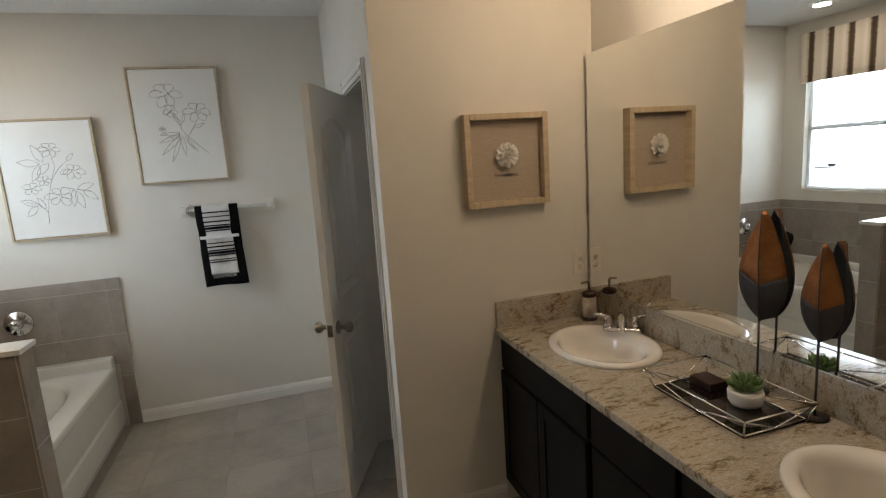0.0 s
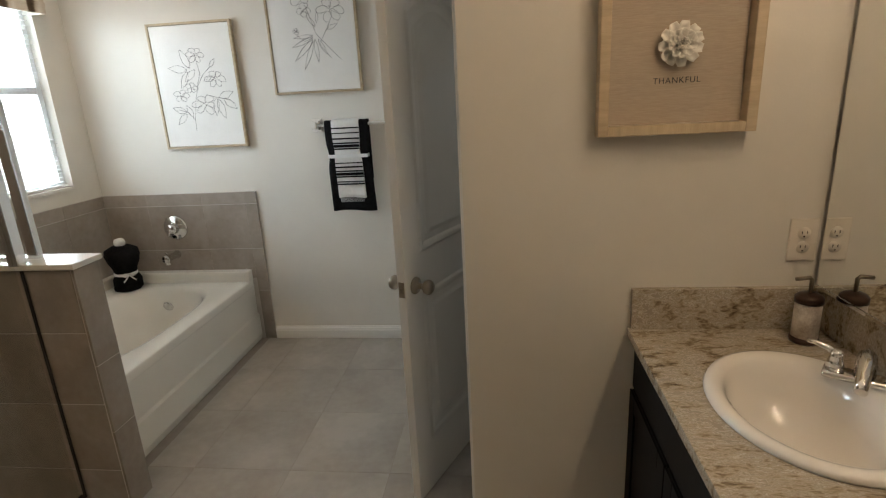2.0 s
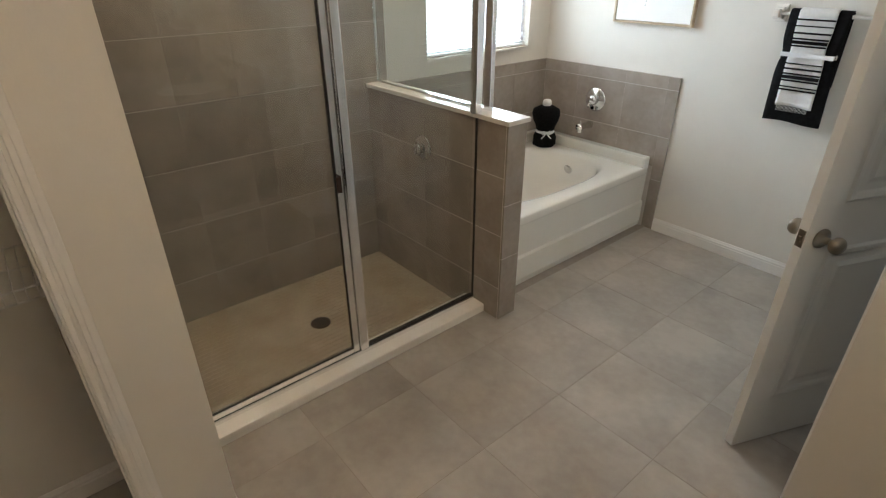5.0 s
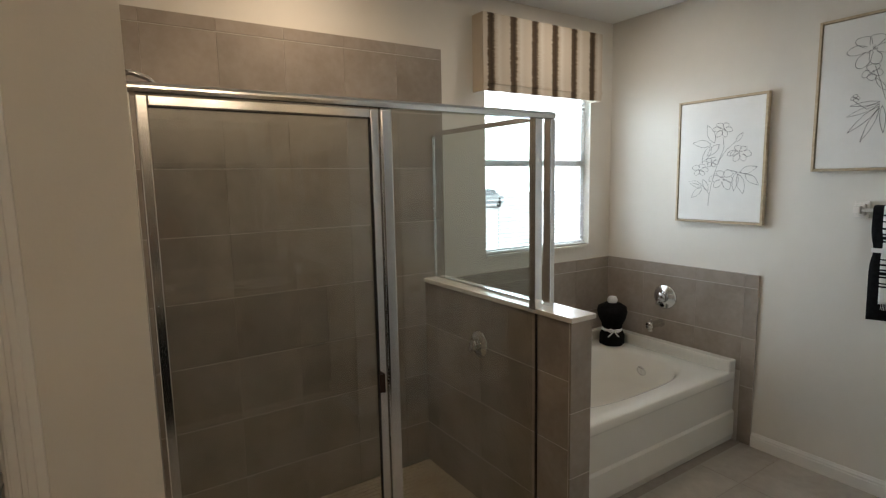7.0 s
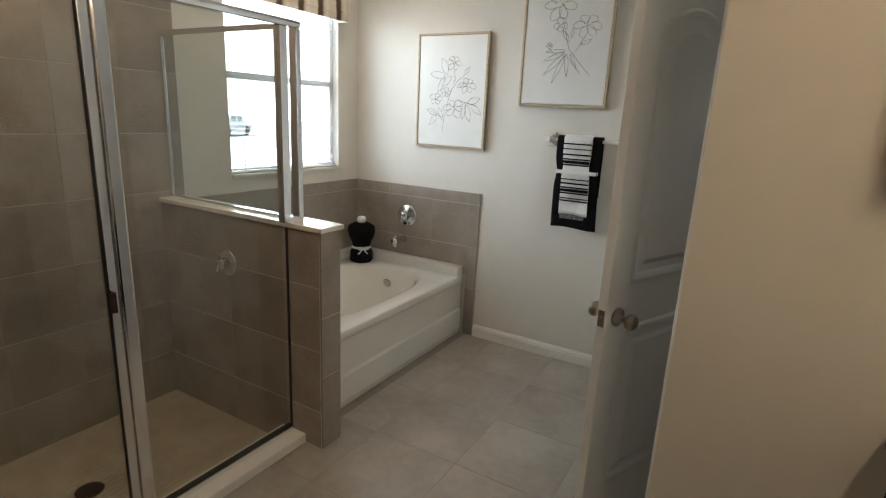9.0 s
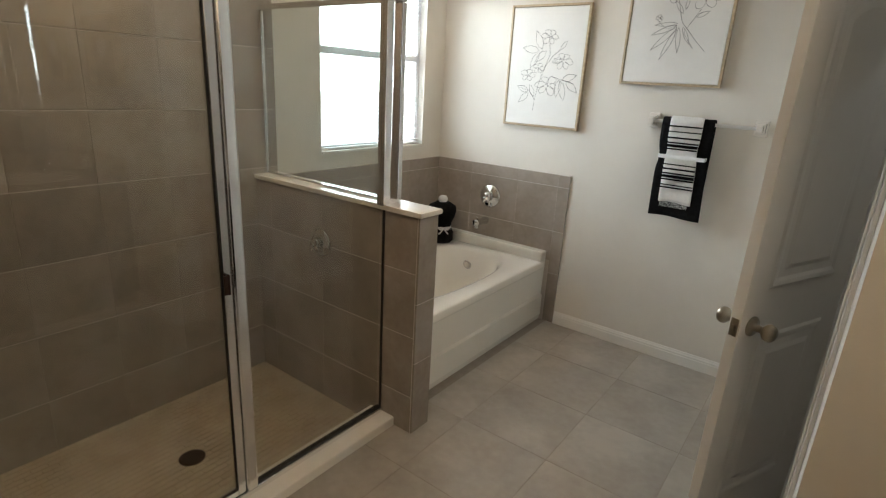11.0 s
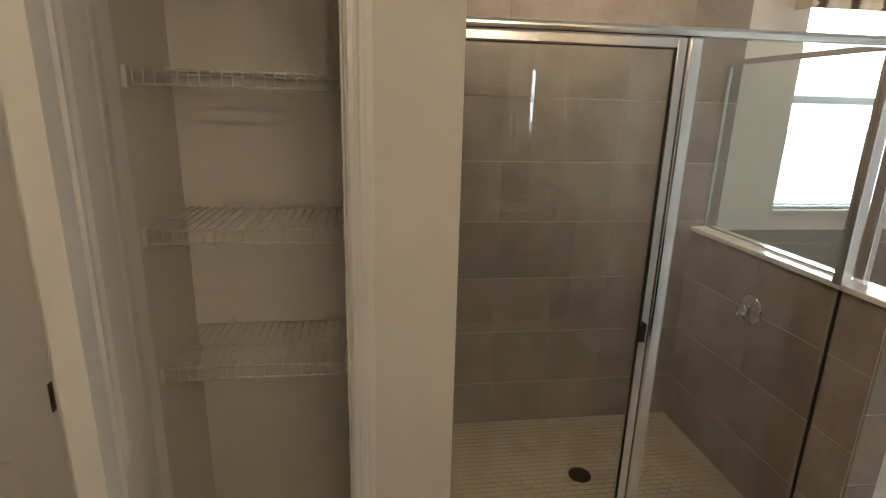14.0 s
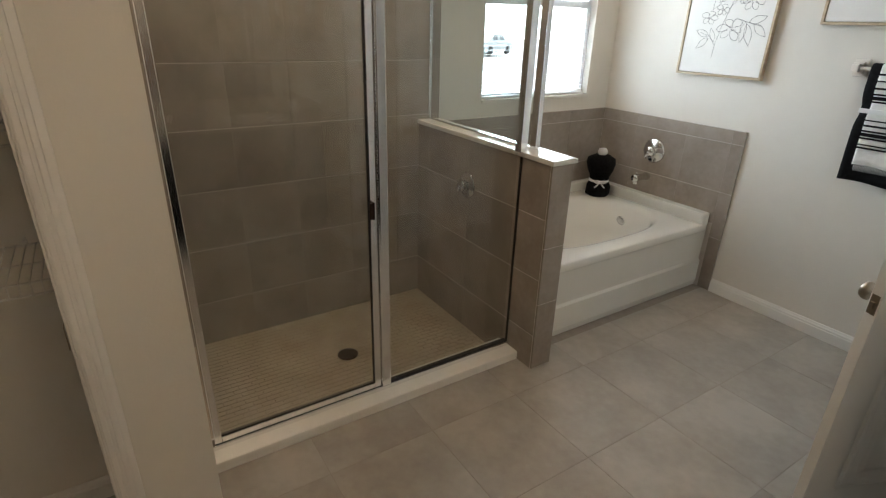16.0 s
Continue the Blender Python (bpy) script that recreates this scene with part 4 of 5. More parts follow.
leaf_sculpture(1.968, 1.165, 1.115, 1.455, 0.16, 12)
leaf_sculpture(1.968, 0.975, 1.105, 1.38, 0.115, 16)
thing("dark_box", boxes(((1.82, 1.20, CT + 0.0095), (1.89, 1.29, CT + 0.035)), bevel=0.003), M_BRONZE, "small dark lidded box lying on the tray", "box")

# ---- shadow box, outlet ----
BX0, BX1, BZ0, BZ1 = 1.374, 1.768, 1.45, 1.852
sb = holder("shadow_box", "light oak shadow box frame with a white paper flower on linen", "wall art", Matrix.Translation((0, YBX, 0)))
fw, dp = 0.026, 0.052
for a, b, m in (((BX0, -dp, BZ0), (BX0 + fw, -0.001, BZ1), M_OAK), ((BX1 - fw, -dp, BZ0), (BX1, -0.001, BZ1), M_OAK), ((BX0 + fw + 0.0005, -dp, BZ0), (BX1 - fw - 0.0005, -0.001, BZ0 + fw), M_OAKH), ((BX0 + fw + 0.0005, -dp, BZ1 - fw), (BX1 - fw - 0.0005, -0.001, BZ1), M_OAKH)):
    part("frame_rail", boxes((a, b), bevel=0.0025), m, sb)
part("linen_back", boxes(((BX0 + fw + 0.001, -0.012, BZ0 + fw + 0.001), (BX1 - fw - 0.001, -0.002, BZ1 - fw - 0.001))), M_LINEN, sb, "tan linen backing")
fl = part("paper_flower", lathe([(0, 0), (0.018, 0.002), (0.016, 0.012), (0, 0.014)], "Y"), M_CLAY, sb, "white paper flower", at=pose((BX0 + BX1) / 2 + 0.004, -0.012, 1.672, 0, 0, 180))
rnd = random.Random(2)
for ring, (cnt, rad, L, tip) in enumerate(((11, 0.006, 0.050, 8), (10, 0.004, 0.040, 26), (8, 0.003, 0.030, 46), (6, 0.002, 0.02, 66))):
    for i in range(cnt):
        bm = bmesh.new()
        wv = L * 0.30
        rows = []
        for u in range(5):
            f = u / 4
            hw2 = wv * (0.35 + 0.65 * math.sin(math.pi * (0.15 + 0.72 * f)))
            rows.append([bm.verts.new((rad + L * f, 0.003 * ring + 0.006 * (s * s) + 0.006 * f * f, s * hw2)) for s in (-1, -0.5, 0, 0.5, 1)])
        for p, q in zip(rows, rows[1:]):
            for k in range(4):
                bm.faces.new((p[k], p[k + 1], q[k + 1], q[k]))
        ob = part("petal", bm, M_CLAY, fl, at=Matrix.Translation((0, 0.004 + ring * 0.002, 0)) @ Matrix.Rotation(2 * math.pi * (i + 0.5 * ring) / cnt + rnd.uniform(-0.1, 0.1), 4, "Y") @ Matrix.Rotation(radians(tip), 4, "Z"), smooth=True)
        ob.modifiers.new("thick", "SOLIDIFY").thickness = 0.0012
cu = bpy.data.curves.new("lettering", "FONT")
cu.body, cu.size, cu.align_x, cu.extrude, cu.space_character = "THANKFUL", 0.021, "CENTER", 0.0006, 1.15
tmp = new("lettering_source", cu)
dg = bpy.context.evaluated_depsgraph_get()
me = bpy.data.meshes.new_from_object(tmp.evaluated_get(dg))
bpy.data.objects.remove(tmp)
bpy.data.curves.remove(cu)
me.materials.append(M_INK)
ob = new("lettering", me)
ob.parent = sb
ob.matrix_local = pose((BX0 + BX1) / 2 + 0.004, -0.0135, 1.578, 90)
ob["label"] = "dark lettering reading THANKFUL"
out = holder("wall_outlet", "ivory duplex wall outlet above the vanity", "outlet", Matrix.Translation((1.942, YBX, 1.145)))
part("plate", boxes(((-0.037, -0.006, -0.060), (0.037, -0.0005, 0.060)), bevel=0.003), M_PLASTIC, out)
for s in (-1, 1):
    k = part("socket", lathe([(0, -0.0085), (0.0165, -0.0085), (0.017, -0.0062), (0, -0.006)], "Y", steps=20), M_PLASTIC, out, at=Matrix.Translation((0, 0, s * 0.02)))
    part("slots", boxes(((-0.0075, -0.0092, -0.002), (-0.0055, -0.0086, 0.006)), ((0.0055, -0.0092, -0.002), (0.0075, -0.0086, 0.006)), ((-0.002, -0.0092, -0.011), (0.002, -0.0086, -0.007))), M_BLACK, k)


# ---- framed line drawings ----
def flower(paths, cx, cz, r, k, rnd):
    for i in range(k):
        a = 2 * math.pi * i / k + rnd.uniform(-0.2, 0.2)
        rr = r * rnd.uniform(0.85, 1.15)
        pts = []
        for j in range(9):
            f = j / 8
            b = a + (f - 0.5) * 2.1 * math.pi / k * 1.15
            d = rr * (0.28 + 0.72 * math.sin(math.pi * f) ** 0.6) * (1 + 0.10 * math.sin(7 * f + i))
            pts.append((cx + d * math.cos(b), 0, cz + 0.8 * d * math.sin(b)))
        paths.append(pts)
    for i in range(9):
        a = rnd.uniform(0, 6.28)
        paths.append([(cx + 0.06 * r * math.cos(a), 0, cz + 0.06 * r * math.sin(a)), (cx + 0.26 * r * math.cos(a), 0, cz + 0.22 * r * math.sin(a))])


def leaf(paths, x, z, a, L, w):
    up, dn, n = [], [], 7
    for j in range(n + 1):
        f = j / n
        h = w * math.sin(math.pi * f ** 0.85)
        c, s = math.cos(a), math.sin(a)
        up.append((x + L * f * c - h * s, 0, z + L * f * s + h * c))
        dn.append((x + L * f * c + h * s, 0, z + L * f * s - h * c))
    paths += [up, dn]


def stem(paths, pts):
    paths.append([(x, 0, z) for x, z in pts])


def picture(label, x0, x1, z0, z1, draw):
    root = holder("framed_drawing", label, "picture", Matrix.Translation(((x0 + x1) / 2, YN - 0.0005, (z0 + z1) / 2)), group="line drawings over the tub")
    w, h, f, d = (x1 - x0) / 2, (z1 - z0) / 2, 0.013, 0.032
    for a, b, m in (((-w, -d, -h), (-w + f, -0.001, h), M_OAK), ((w - f, -d, -h), (w, -0.001, h), M_OAK), ((-w + f + 0.0005, -d, -h), (w - f - 0.0005, -0.001, -h + f), M_OAKH), ((-w + f + 0.0005, -d, h - f), (w - f - 0.0005, -0.001, h), M_OAKH)):
        part("frame_rail", boxes((a, b), bevel=0.0015), m, root)
    part("canvas", boxes(((-w + f + 0.003, -d + 0.005, -h + f + 0.003), (w - f - 0.003, -0.002, h - f - 0.003)), bevel=0.001), M_CANVAS, root, "white canvas")
    paths = []
    draw(paths)
    bm = bmesh.new()
    for p in paths:
        tube(bm, p, 0.0008, 4)
    ob = part("drawing", bm, M_INK, root, "black ink line drawing of flowers", at=Matrix.Translation((0, -d + 0.0045, 0)))
    ob["kind"] = "stuff"


def draw_a(p):
    r = random.Random(7)
    for cx, cz, rad, k in ((0.02, 0.185, 0.062, 6), (0.125, 0.045, 0.062, 6), (-0.115, -0.05, 0.05, 5), (-0.04, -0.005, 0.04, 5), (0.03, -0.105, 0.075, 6)):
        flower(p, cx, cz, rad, k, r)
    stem(p, [(-0.055, -0.27), (-0.05, -0.2), (-0.03, -0.1), (0.0, 0.0), (0.03, 0.08), (0.02, 0.14)])
    stem(p, [(0.0, 0.0), (0.05, 0.07), (0.10, 0.11)])
    stem(p, [(-0.05, -0.2), (-0.09, -0.15), (-0.16, -0.13)])
    stem(p, [(0.05, -0.05), (0.12, -0.07), (0.2, -0.09)])
    for x, z, a, L, w in ((-0.03, 0.11, 2.0, 0.12, 0.022), (-0.05, 0.10, 3.0, 0.12, 0.022), (-0.05, 0.09, 4.2, 0.11, 0.02), (0.0, 0.1, 3.9, 0.10, 0.02), (0.1, 0.11, 0.9, 0.06, 0.012), (0.13, -0.07, 0.3, 0.1, 0.02), (0.16, -0.08, 5.6, 0.1, 0.02),
                          (0.12, -0.08, 5.0, 0.12, 0.022), (0.11, -0.07, 4.6, 0.11, 0.018), (-0.1, -0.15, 2.8, 0.09, 0.018), (-0.1, -0.16, 3.9, 0.09, 0.018), (-0.06, -0.18, 2.0, 0.08, 0.015), (0.05, 0.03, 0.5, 0.06, 0.014)):
        leaf(p, x, z, a, L, w)


def draw_b(p):
    r = random.Random(11)
    for cx, cz, rad, k in ((-0.05, 0.20, 0.095, 6), (0.12, 0.09, 0.085, 6), (-0.10, -0.02, 0.022, 4), (-0.04, 0.09, 0.05, 4)):
        flower(p, cx, cz, rad, k, r)
    stem(p, [(-0.03, 0.12), (0.0, 0.03), (0.02, -0.04), (0.1, -0.13), (0.16, -0.19)])
    stem(p, [(0.11, 0.02), (0.06, -0.06), (0.04, -0.1), (0.10, -0.18)])
    stem(p, [(-0.1, -0.04), (-0.05, -0.08), (0.0, -0.06)])
    for x, z, a, L, w in ((0.0, -0.06, 3.5, 0.14, 0.012), (0.0, -0.07, 3.9, 0.17, 0.014), (0.0, -0.08, 4.3, 0.17, 0.012), (0.01, -0.07, 4.8, 0.13, 0.012), (0.0, -0.05, 3.2, 0.12, 0.01), (0.03, -0.07, 5.2, 0.1, 0.01), (0.02, 0.0, 2.2, 0.08, 0.01), (0.09, -0.02, 0.4, 0.07, 0.01), (0.03, 0.02, 1.4, 0.06, 0.008)):
        leaf(p, x, z, a, L, w)


picture("tall oak framed line drawing of a leafy flower spray", -1.012, -0.472, 1.338, 2.086, draw_a)
picture("tall oak framed line drawing of two poppies", -0.245, 0.302, 1.636, 2.384, draw_b)

# ---- towel bar and towels ----
tb = holder("towel_bar", "white ceramic towel bar with square posts", "towel bar", Matrix.Translation((0, YN, 1.445)))
for x in (-0.012, 0.535):
    part("post", boxes(((x - 0.032, -0.016, -0.042), (x + 0.032, -0.0005, 0.042)), ((x - 0.023, -0.052, -0.027), (x + 0.023, -0.0165, 0.027)), ((x - 0.016, -0.085, -0.019), (x + 0.016, -0.0525, 0.019)), bevel=0.005), M_PORC, tb)
part("bar", tubes([[(0.002, -0.06, 0), (0.521, -0.06, 0)]], 0.009, 12), M_VINYL, tb)


def draped(bm, x0, x1, zt, zb, y, waist, thick, folds, seed):
    """A cloth hanging over the bar: front leaf, top bend and back leaf."""
    r = random.Random(seed)
    cols, rows, grid = 14, 22, []
    prof = [(0.0 + 0.012, zt - 0.30)] + [(0.016 * math.cos(a), zt + 0.014 * math.sin(a)) for a in (0, 0.8, 1.57, 2.35, 3.14)]
    for i in range(rows + 1):
        f = i / rows
        z = zt - (zt - zb) * f
        row = []
        for j in range(cols + 1):
            s = j / cols
            nip = 1 - waist * math.exp(-((f - 0.36) / 0.10) ** 2) + 0.05 * max(f - 0.4, 0)
            x = (x0 + x1) / 2 + (s - 0.5) * (x1 - x0) * nip + 0.015 * max(f - 0.3, 0)
            row.append(bm.verts.new((x, y - thick - 0.004 * math.sin(s * folds + f * 2) * (0.3 + f), z + 0.004 * math.sin(5 * s) * f)))
        grid.append(row)
    back = []
    for i, (dy, z) in enumerate(((-0.006, zt + 0.010), (0.008, zt + 0.013), (0.016, zt + 0.004), (0.018, zt - 0.1), (0.018, zt - 0.34))):
        back.append([bm.verts.new((x0 + (x1 - x0) * j / cols, y - thick * 0 + dy, z)) for j in range(cols + 1)])
    allr = back[::-1] + grid
    for p, q in zip(allr, allr[1:]):
        for j in range(cols):
            bm.faces.new((p[j], p[j + 1], q[j + 1], q[j]))
    return bm


towel = holder("hanging_towel", "black towel with striped white hand towel tied by ribbon", "towel")
ob = part("bath_towel", draped(bmesh.new(), 0.055, 0.325, 1.452, 0.915, YN - 0.062, 0.10, 0.014, 8, 1), M_BLACKC, towel, smooth=True)
ob.modifiers.new("thick", "SOLIDIFY").thickness = 0.008
ht = part("hand_towel", draped(bmesh.new(), 0.10, 0.27, 1.462, 1.0, YN - 0.062, 0.08, 0.026, 5, 2), M_WHITEC, towel, "white hand towel with black stripes", smooth=True)
ht.modifiers.new("thick", "SOLIDIFY").thickness = 0.004
for z, hh in ((1.425, 0.004), (1.395, 0.003), (1.362, 0.0045), (1.335, 0.004), (1.318, 0.008), (1.301, 0.004), (1.215, 0.003), (1.19, 0.0045), (1.165, 0.004), (1.148, 0.008), (1.131, 0.004), (1.10, 0.003), (1.085, 0.004)):
    f = (1.462 - z) / 0.462
    xm, hw2 = 0.185 + 0.015 * max(f - 0.3, 0), 0.0845 * (1 - 0.08 * math.exp(-((f - 0.36) / 0.10) ** 2) + 0.05 * max(f - 0.4, 0))
    part("stripe", boxes(((xm - hw2, YN - 0.0985, z - hh), (xm + hw2, YN - 0.0945, z + hh))), M_BLACKC, ht)
bm = bmesh.new()
for i in range(24):
    x = 0.118 + i * 0.0063
    tube(bm, [(x, YN - 0.09, 1.004), (x + 0.001, YN - 0.092, 0.985), (x - 0.001, YN - 0.09, 0.972)], 0.0011, 4)
fringe = part("fringe", bm, M_WHITEC, ht)
part("ribbon", boxes(((0.066, YN - 0.102, 1.247), (0.312, YN - 0.0988, 1.268)), ((0.066, YN - 0.0985, 1.247), (0.070, YN - 0.05, 1.268)), ((0.308, YN - 0.0985, 1.247), (0.312, YN - 0.05, 1.268)), bevel=0.001), M_RIBBON, towel, "white satin ribbon")

bx, by = -1.37, 3.72
roll = holder("tied_towel_bundle", "black fluffy towel bundle with white bow on the tub", "towel", Matrix.Translation((bx, by, TZ + 0.001)))
bm = lathe([(0.0, 0), (0.078, 0.002), (0.088, 0.02), (0.084, 0.07), (0.064, 0.11), (0.070, 0.145), (0.09, 0.19), (0.102, 0.235), (0.094, 0.275), (0.055, 0.298), (0.0, 0.303)], steps=48)
for v in bm.verts:
    d = noise.noise(v.co * 45) * 0.009 + noise.noise(v.co * 130) * 0.005
    v.co += Vector((v.co.x, v.co.y, 0)).normalized() * d
part("towel_body", bm, M_BLACKC, roll)
part("sponge_ball", lathe([(0, 0.29), (0.022, 0.294), (0.034, 0.31), (0.035, 0.326), (0.025, 0.344), (0, 0.35)], steps=20), M_WHITEC, roll, "white cotton ball top")
part("bow_band", lathe([(0.060, 0.103), (0.0705, 0.105), (0.0705, 0.121), (0.060, 0.123)], steps=32), M_RIBBON, roll, "white satin bow band")
d = Vector((0.75, -0.66, 0))
s = Vector((0.66, 0.75, 0))
c = d * 0.076 + Vector((0, 0, 0.113))
loops = []
for sg in (-1, 1):
    loops.append([c, c + s * sg * 0.022 + d * 0.008 + Vector((0, 0, 0.014)), c + s * sg * 0.042 + d * 0.006, c + s * sg * 0.024 + Vector((0, 0, -0.01)), c])
    loops.append([c, c + s * sg * 0.02 + d * 0.004 + Vector((0, 0, -0.025)), c + s * sg * 0.036 + Vector((0, 0, -0.042))])
part("bow", tubes(loops, 0.0045, 6), M_RIBBON, roll, "white satin bow")

# ---- linen closet ----
def wire_shelf(z):
    """A vinyl coated wire shelf with a lipped front, on wall clips."""
    y0, y1, xb, xf = 0.066, YR0 - 0.012, XB + 0.014, XB + 0.30
    root = holder("wire_shelf", "white coated wire closet shelf with a lipped front", "shelf", Matrix.Translation((0, 0, z)), group="linen closet shelves")
    part("back_rod", tubes([[(xb, y0, 0), (xb, y1, 0)]], 0.0032, 6), M_WIRE, root)
    part("front_rod", tubes([[(xf, y0, 0), (xf, y1, 0)]], 0.0032, 6), M_WIRE, root)
    part("lip_rod", tubes([[(xf + 0.004, y0, -0.032), (xf + 0.004, y1, -0.032)]], 0.0032, 6), M_WIRE, root)
    part("middle_rod", tubes([[((xb + xf) / 2, y0, -0.005), ((xb + xf) / 2, y1, -0.005)]], 0.0028, 6), M_WIRE, root)
    me = mesh_of("cross_wire", tubes([[(xb, 0, 0.0035), (xf + 0.002, 0, 0.0035), (xf + 0.006, 0, 0.0), (xf + 0.008, 0, -0.032)]], 0.0017, 5), M_WIRE)
    y = y0 + 0.01
    while y < y1:
        ob = new("cross_wire", me)
        ob.parent = root
        ob.location = (0, y, 0)
        y += 0.0235
    for y in (0.165, 0.45):
        part("wall_clip", boxes(((XB + 0.0005, y - 0.006, -0.006), (XB + 0.016, y + 0.006, 0.012)), ((XB + 0.0005, y - 0.004, 0.012), (XB + 0.006, y + 0.004, 0.026)), bevel=0.0015), M_WIRE, root)
    part("end_bracket", boxes(((xf - 0.006, 0.0555, -0.04), (xf + 0.012, 0.0655, 0.008)), bevel=0.002), M_WIRE, root)


for z in (1.72, 1.352, 0.985):
    wire_shelf(z)

# ---- ceiling fittings ----
def downlight(x, y):
    root = holder("recessed_downlight", "white recessed ceiling downlight that is lit", "ceiling light", Matrix.Translation((x, y, ZC)), group="recessed downlights")
    part("trim_ring", lathe([(0.062, -0.001), (0.092, -0.001), (0.090, -0.008), (0.066, -0.012), (0.062, -0.004)], steps=36), M_VINYL, root)
    part("lens", lathe([(0, -0.003), (0.0615, -0.003), (0.0615, -0.006), (0, -0.007)], steps=32), glow("warm_lens", (1.0, 0.86, 0.68), 9.0), root, "glowing lens")


downlight(-1.02, 3.19)
downlight(-1.10, 1.55)
# Unseen fitting, made up to go with the toilet room's fill light.
downlight(1.50, 3.0)
vent = holder("ceiling_vent", "white louvred ceiling vent", "vent", Matrix.Translation((-0.3, 2.95, ZC)))
part("frame", boxes(((-0.15, -0.15, -0.010), (-0.125, 0.15, -0.0005)), ((0.125, -0.15, -0.010), (0.15, 0.15, -0.0005)), ((-0.1245, -0.15, -0.010), (0.1245, -0.125, -0.0005)), ((-0.1245, 0.125, -0.010), (0.1245, 0.15, -0.0005)), bevel=0.002), M_VINYL, vent)
for i in range(9):
    part("slat", boxes(((-0.124, -0.011, -0.0008), (0.124, 0.011, 0.0008))), M_VINYL, vent, at=pose(0, -0.108 + i * 0.027, -0.006, 24))
vl = holder("vanity_light", "nickel bar light with frosted shades above the mirror", "wall light", Matrix.Translation((XE, 1.15, 2.36)))
part("back_plate", boxes(((-0.02, -0.42, -0.045), (-0.001, 0.42, 0.045)), bevel=0.004), M_NICKEL, vl)
for y in (-0.35, 0, 0.35):
    part("arm", tubes([[(-0.02, y, 0), (-0.09, y, 0.0), (-0.15, y, -0.01)]], 0.008, 8), M_NICKEL, vl)
    part("shade_holder", lathe([(0, 0.05), (0.03, 0.05), (0.034, 0.065), (0.012, 0.075), (0, 0.076)]), M_NICKEL, vl, at=Matrix.Translation((-0.15, y, 0)))

# ---- toilet room ----
wc = holder("toilet", "white porcelain toilet in the dark toilet room", "toilet", pose(1.62, 3.25, 0, 0, 0, 0))
part("tank", boxes(((-0.22, 0.42, 0.38), (0.22, 0.62, 0.74)), bevel=0.02), M_PORC, wc)
part("tank_lid", boxes(((-0.23, 0.41, 0.7405), (0.23, 0.63, 0.775)), bevel=0.01), M_PORC, wc)
part("bowl", lathe([(0, 0), (0.12, 0.001), (0.11, 0.12), (0.13, 0.25), (0.19, 0.37), (0.19, 0.40), (0, 0.401)], steps=32), M_PORC, wc, at=Matrix.Translation((0, 0.17, 0)) @ Matrix.Diagonal((1, 1.25, 1, 1)))
part("seat_lid", lathe([(0, 0.402), (0.195, 0.402), (0.195, 0.42), (0.18, 0.432), (0, 0.436)], steps=32), M_PORC, wc, at=Matrix.Translation((0, 0.17, 0)) @ Matrix.Diagonal((1, 1.25, 1, 1)))

# ---- wall and floor tiles ----
def tile_field(name_parent, mats, along, origin, u0, u1, z0, z1, cuts_u, cuts_z, normal, thick=0.009, gap=0.0038):
    """Separate bevelled tiles between cut lines on an upright face; along and normal are unit vectors in plan."""
    meshes = {}
    us = [u0] + [c for c in sorted(cuts_u) if u0 + 0.02 < c < u1 - 0.02] + [u1]
    zs = [z0] + [c for c in cuts_z if z0 + 0.02 < c < z1 - 0.02] + [z1]
    a, nrm = Vector((*along, 0)), Vector((*normal, 0))
    for z, zz in zip(zs, zs[1:]):
        for u, uu in zip(us, us[1:]):
            key = (round(uu - u, 3), round(zz - z, 3))
            if key not in meshes:
                w, h, b = (uu - u) / 2 - gap / 8, (zz - z) / 2 - gap / 2, 0.001
                bm = bmesh.new()
                lo = [bm.verts.new(a * x + Vector((0, 0, y)) + nrm * 0.0) for x, y in ((-w, -h), (w, -h), (w, h), (-w, h))]
                mi = [bm.verts.new(a * x + Vector((0, 0, y)) + nrm * (thick - b)) for x, y in ((-w, -h), (w, -h), (w, h), (-w, h))]
                hi = [bm.verts.new(a * x + Vector((0, 0, y)) + nrm * thick) for x, y in ((-w + b, -h + b), (w - b, -h + b), (w - b, h - b), (-w + b, h - b))]
                for p, q in ((lo, mi), (mi, hi)):
                    for i in range(4):
                        bm.faces.new((p[i], p[(i + 1) % 4], q[(i + 1) % 4], q[i]))
                top = bm.faces.new(hi)
                bmesh.ops.recalc_face_normals(bm, faces=bm.faces)
                if top.normal.dot(nrm) < 0:
                    bmesh.ops.reverse_faces(bm, faces=bm.faces)
                meshes[key] = mesh_of("tile", bm, mats)
            ob = new("tile", meshes[key])
            ob.parent = name_parent
            ob.location = Vector((*origin, 0)) + a * ((u + uu) / 2) + Vector((0, 0, (z + zz) / 2))


def bed(name, a, b, label):
    return setting(name, boxes((a, b)), M_GROUT, label)


ROWS_Z = [0.188 + 0.3025 * i for i in range(9)]
COLS_Y = [0.93 + 0.3025 * i for i in range(9)]
t = bed("tile_bed_shower_back", (XW, YR1, -0.065), (XW + 0.0115, 2.43, 2.365), "taupe ceramic wall tiles in the shower")
tile_field(t, M_TILE, (0, 1), (XW + 0.004, 0), YR1 + 0.009, 2.43, -0.065, 2.365, COLS_Y, ROWS_Z, (1, 0))
t = bed("tile_bed_shower_side", (XW + 0.004, YR1, -0.065), (SX - 0.03, YR1 + 0.0115, 2.365), "taupe ceramic wall tiles in the shower")
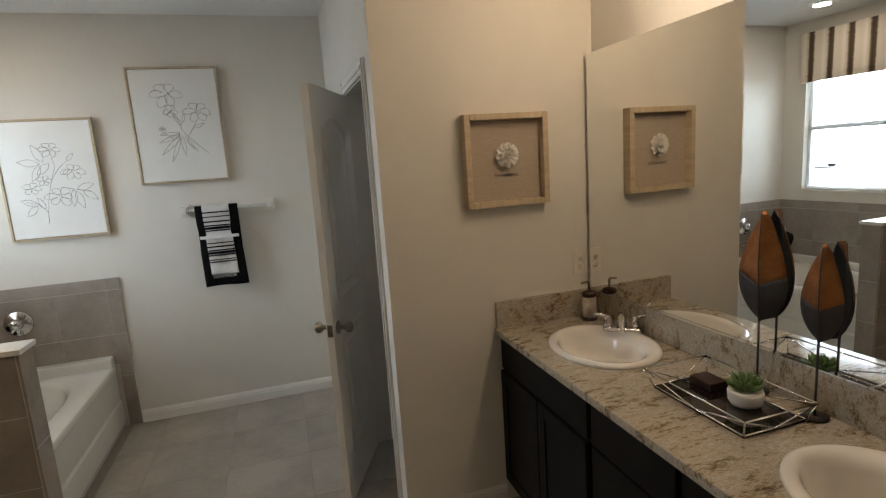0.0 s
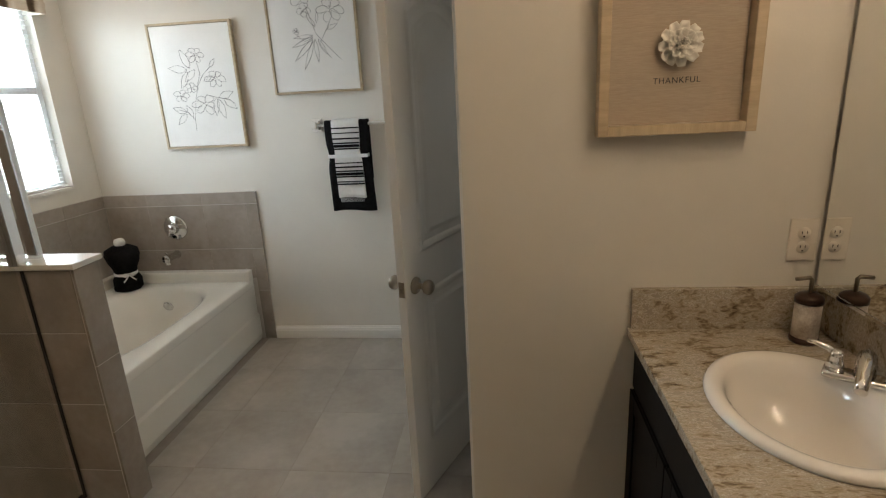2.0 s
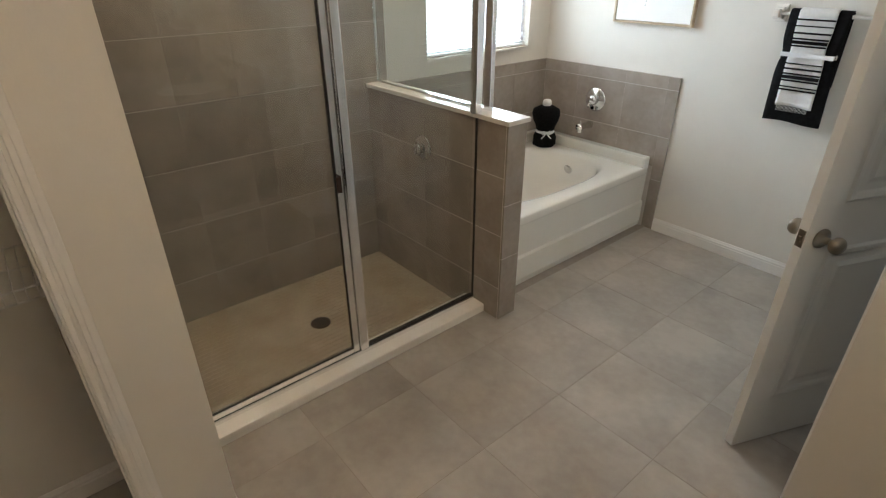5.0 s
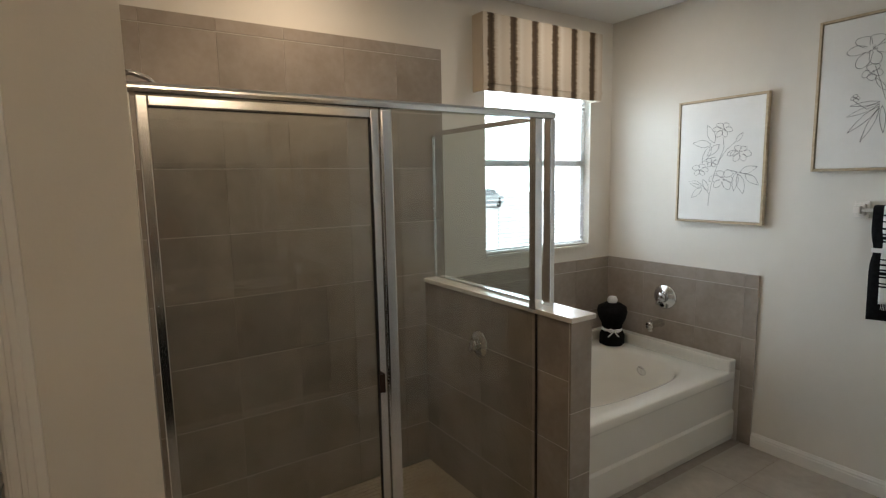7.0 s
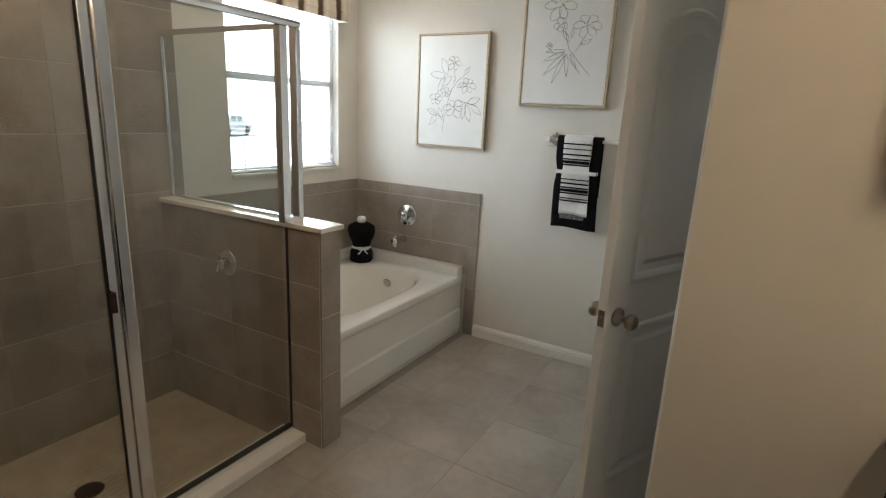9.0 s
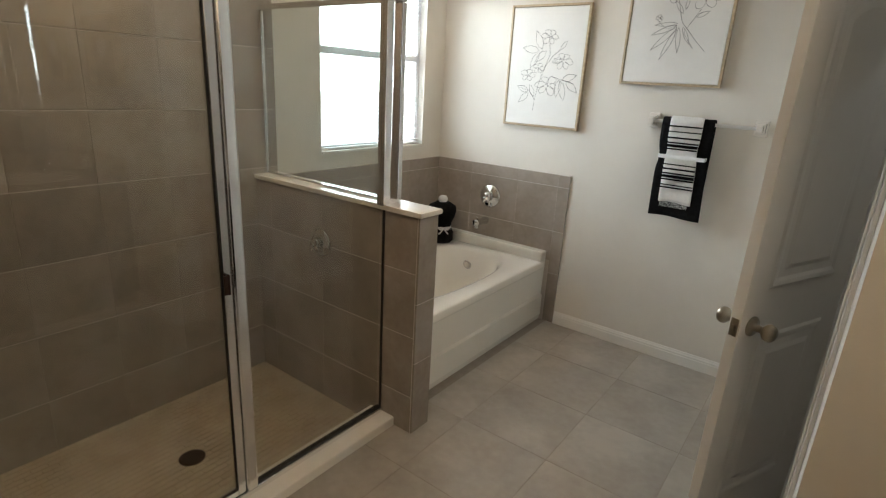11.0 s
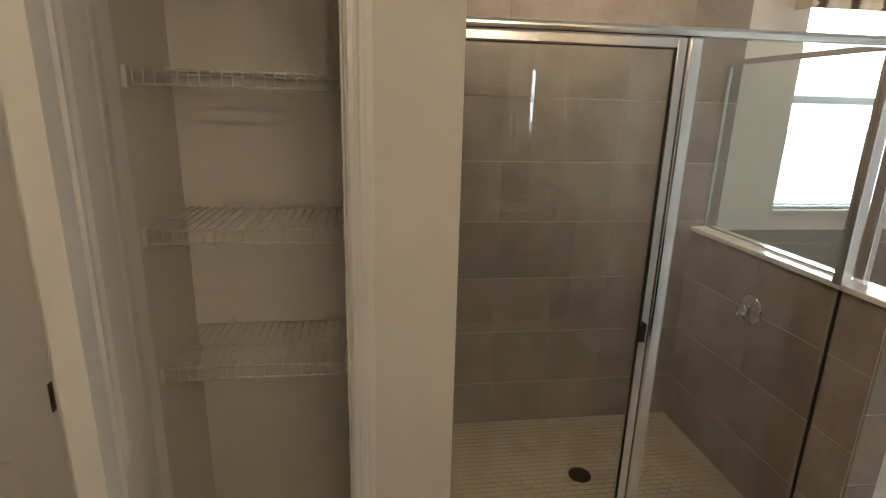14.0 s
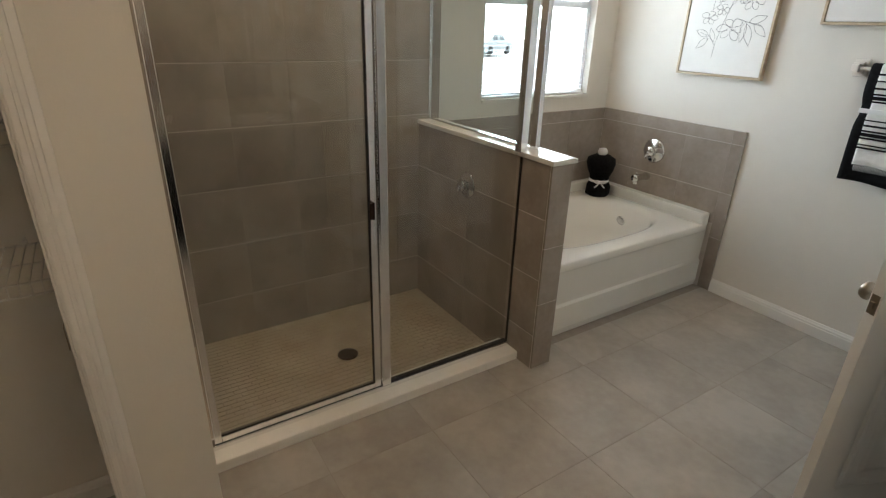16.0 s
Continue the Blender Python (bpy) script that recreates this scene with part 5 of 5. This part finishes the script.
tile_field(t, M_TILE, (-1, 0), (0, YR1 + 0.004), -(SX - 0.03), -(XW + 0.013), -0.065, 2.365, [0.65 + 0.2925 * i for i in range(1, 4)], ROWS_Z, (0, 1))
t = bed("tile_bed_half_wall_shower", (XW + 0.004, YP0 - 0.0115, -0.065), (XP, YP0, ZP - 0.001), "taupe ceramic wall tiles on the half wall")
tile_field(t, M_TILE, (1, 0), (0, YP0 - 0.004), XW + 0.013, XP, -0.065, ZP - 0.002, [XP - 0.2 - 0.40 * i for i in range(3)], ROWS_Z, (0, -1))
t = bed("tile_bed_half_wall_end", (XP, YP0 - 0.0105, 0), (XP + 0.0115, YP1 + 0.007, ZP - 0.001), "taupe ceramic wall tiles on the half wall end")
tile_field(t, M_TILE, (0, 1), (XP + 0.004, 0), YP0 - 0.012, YP1 + 0.008, 0.0, ZP - 0.002, [], [0.365, 0.655], (1, 0))
t = bed("tile_bed_half_wall_tub", (XW + 0.004, YP1, 0), (XP, YP1 + 0.0085, ZP - 0.001), "taupe ceramic wall tiles beside the tub")
tile_field(t, M_TILE, (1, 0), (0, YP1 + 0.004), XW + 0.013, XP, 0.0, ZP - 0.002, [-0.9, -1.3], [0.655], (0, 1), thick=0.006)
TT = 1.045
t = bed("tile_bed_tub_window", (XW, YP1 + 0.004, 0), (XW + 0.0115, YN, TT), "taupe ceramic tub surround tiles under the window")
tile_field(t, M_TILE, (0, 1), (XW + 0.004, 0), YP1 + 0.013, YN - 0.012, 0.45, TT, [2.75, 3.15, 3.55], [0.66, 0.965], (1, 0))
t = bed("tile_bed_tub_end", (XW + 0.004, YN - 0.0115, 0), (-0.478, YN, TT), "taupe ceramic tub surround tiles behind the faucet")
tile_field(t, M_TILE, (1, 0), (0, YN - 0.004), XW + 0.013, -0.558, 0.45, TT, [-1.25, -0.86], [0.66, 0.965], (0, -1))
tile_field(t, M_TILE, (1, 0), (0, YN - 0.004), -0.558, -0.478, 0.0, TT, [], [0.36, 0.66, 0.965], (0, -1))

# floor tiles, square, in a straight grid
fl = bpy.data.objects["floor"]
TS = 0.4555
def slab_tile(x0, x1):
    bm = bmesh.new()
    w, b = TS / 2 - 0.0009, 0.0006
    lo = [bm.verts.new((x, y, -0.004)) for x, y in ((x0, -w), (x1, -w), (x1, w), (x0, w))]
    hi = [bm.verts.new((x, y, 0.0)) for x, y in ((x0 + b, -w + b), (x1 - b, -w + b), (x1 - b, w - b), (x0 + b, w - b))]
    for i in range(4):
        bm.faces.new((lo[i], lo[(i + 1) % 4], hi[(i + 1) % 4], hi[i]))
    bm.faces.new(hi)
    return mesh_of("floor_tile", bm, M_FLOOR)


ME_FLOOR = slab_tile(-TS / 2 + 0.001, TS / 2 - 0.001)
ME_CUT = slab_tile(0.0, TS / 2 - 0.001)
for i in range(-1, 6):
    for j in range(-7, 6):
        x, y = -0.305 + TS * (i + 0.5), 1.638 + TS * (j + 0.5)
        if x - TS / 2 > XE or y + TS / 2 < YS:
            continue
        ob = new("floor_tile", ME_CUT if i == -1 and y > YR1 else ME_FLOOR)
        ob.parent = fl
        ob.location = (x, y, 0)

# shower floor mosaic: small tiles in one sheet
bm = bmesh.new()
MX, MY = 0.0305, 0.061
y, row = YR1 + 0.012, 0
verts, faces = [], []
x = XW + 0.014
while x < SX - 0.062:
    y = YR1 + 0.014 - (MY / 2 if row % 2 else 0)
    while y < YP0 - 0.014:
        a, b, c, d2 = x, max(y, YR1 + 0.014), min(x + MX - 0.002, SX - 0.061), min(y + MY - 0.002, YP0 - 0.014)
        if d2 - b > 0.004 and c - a > 0.004:
            k = len(verts)
            verts += [(a, b, SZ - 0.002), (c, b, SZ - 0.002), (c, d2, SZ - 0.002), (a, d2, SZ - 0.002)]
            verts += [(a + 0.001, b + 0.001, SZ + 0.002), (c - 0.001, b + 0.001, SZ + 0.002), (c - 0.001, d2 - 0.001, SZ + 0.002), (a + 0.001, d2 - 0.001, SZ + 0.002)]
            faces += [(k + 4, k + 5, k + 6, k + 7)] + [(k + i, k + (i + 1) % 4, k + 4 + (i + 1) % 4, k + 4 + i) for i in range(4)]
        y += MY
    x += MX
    row += 1
me = bpy.data.meshes.new("mosaic_tiles")
me.from_pydata(verts, [], faces)
me.materials.append(M_MOSAIC)
ob = new("mosaic_tiles", me)
ob.parent = bpy.data.objects["shower_floor"]
tagged(ob, "small tan mosaic tiles of the shower floor", kind="stuff")
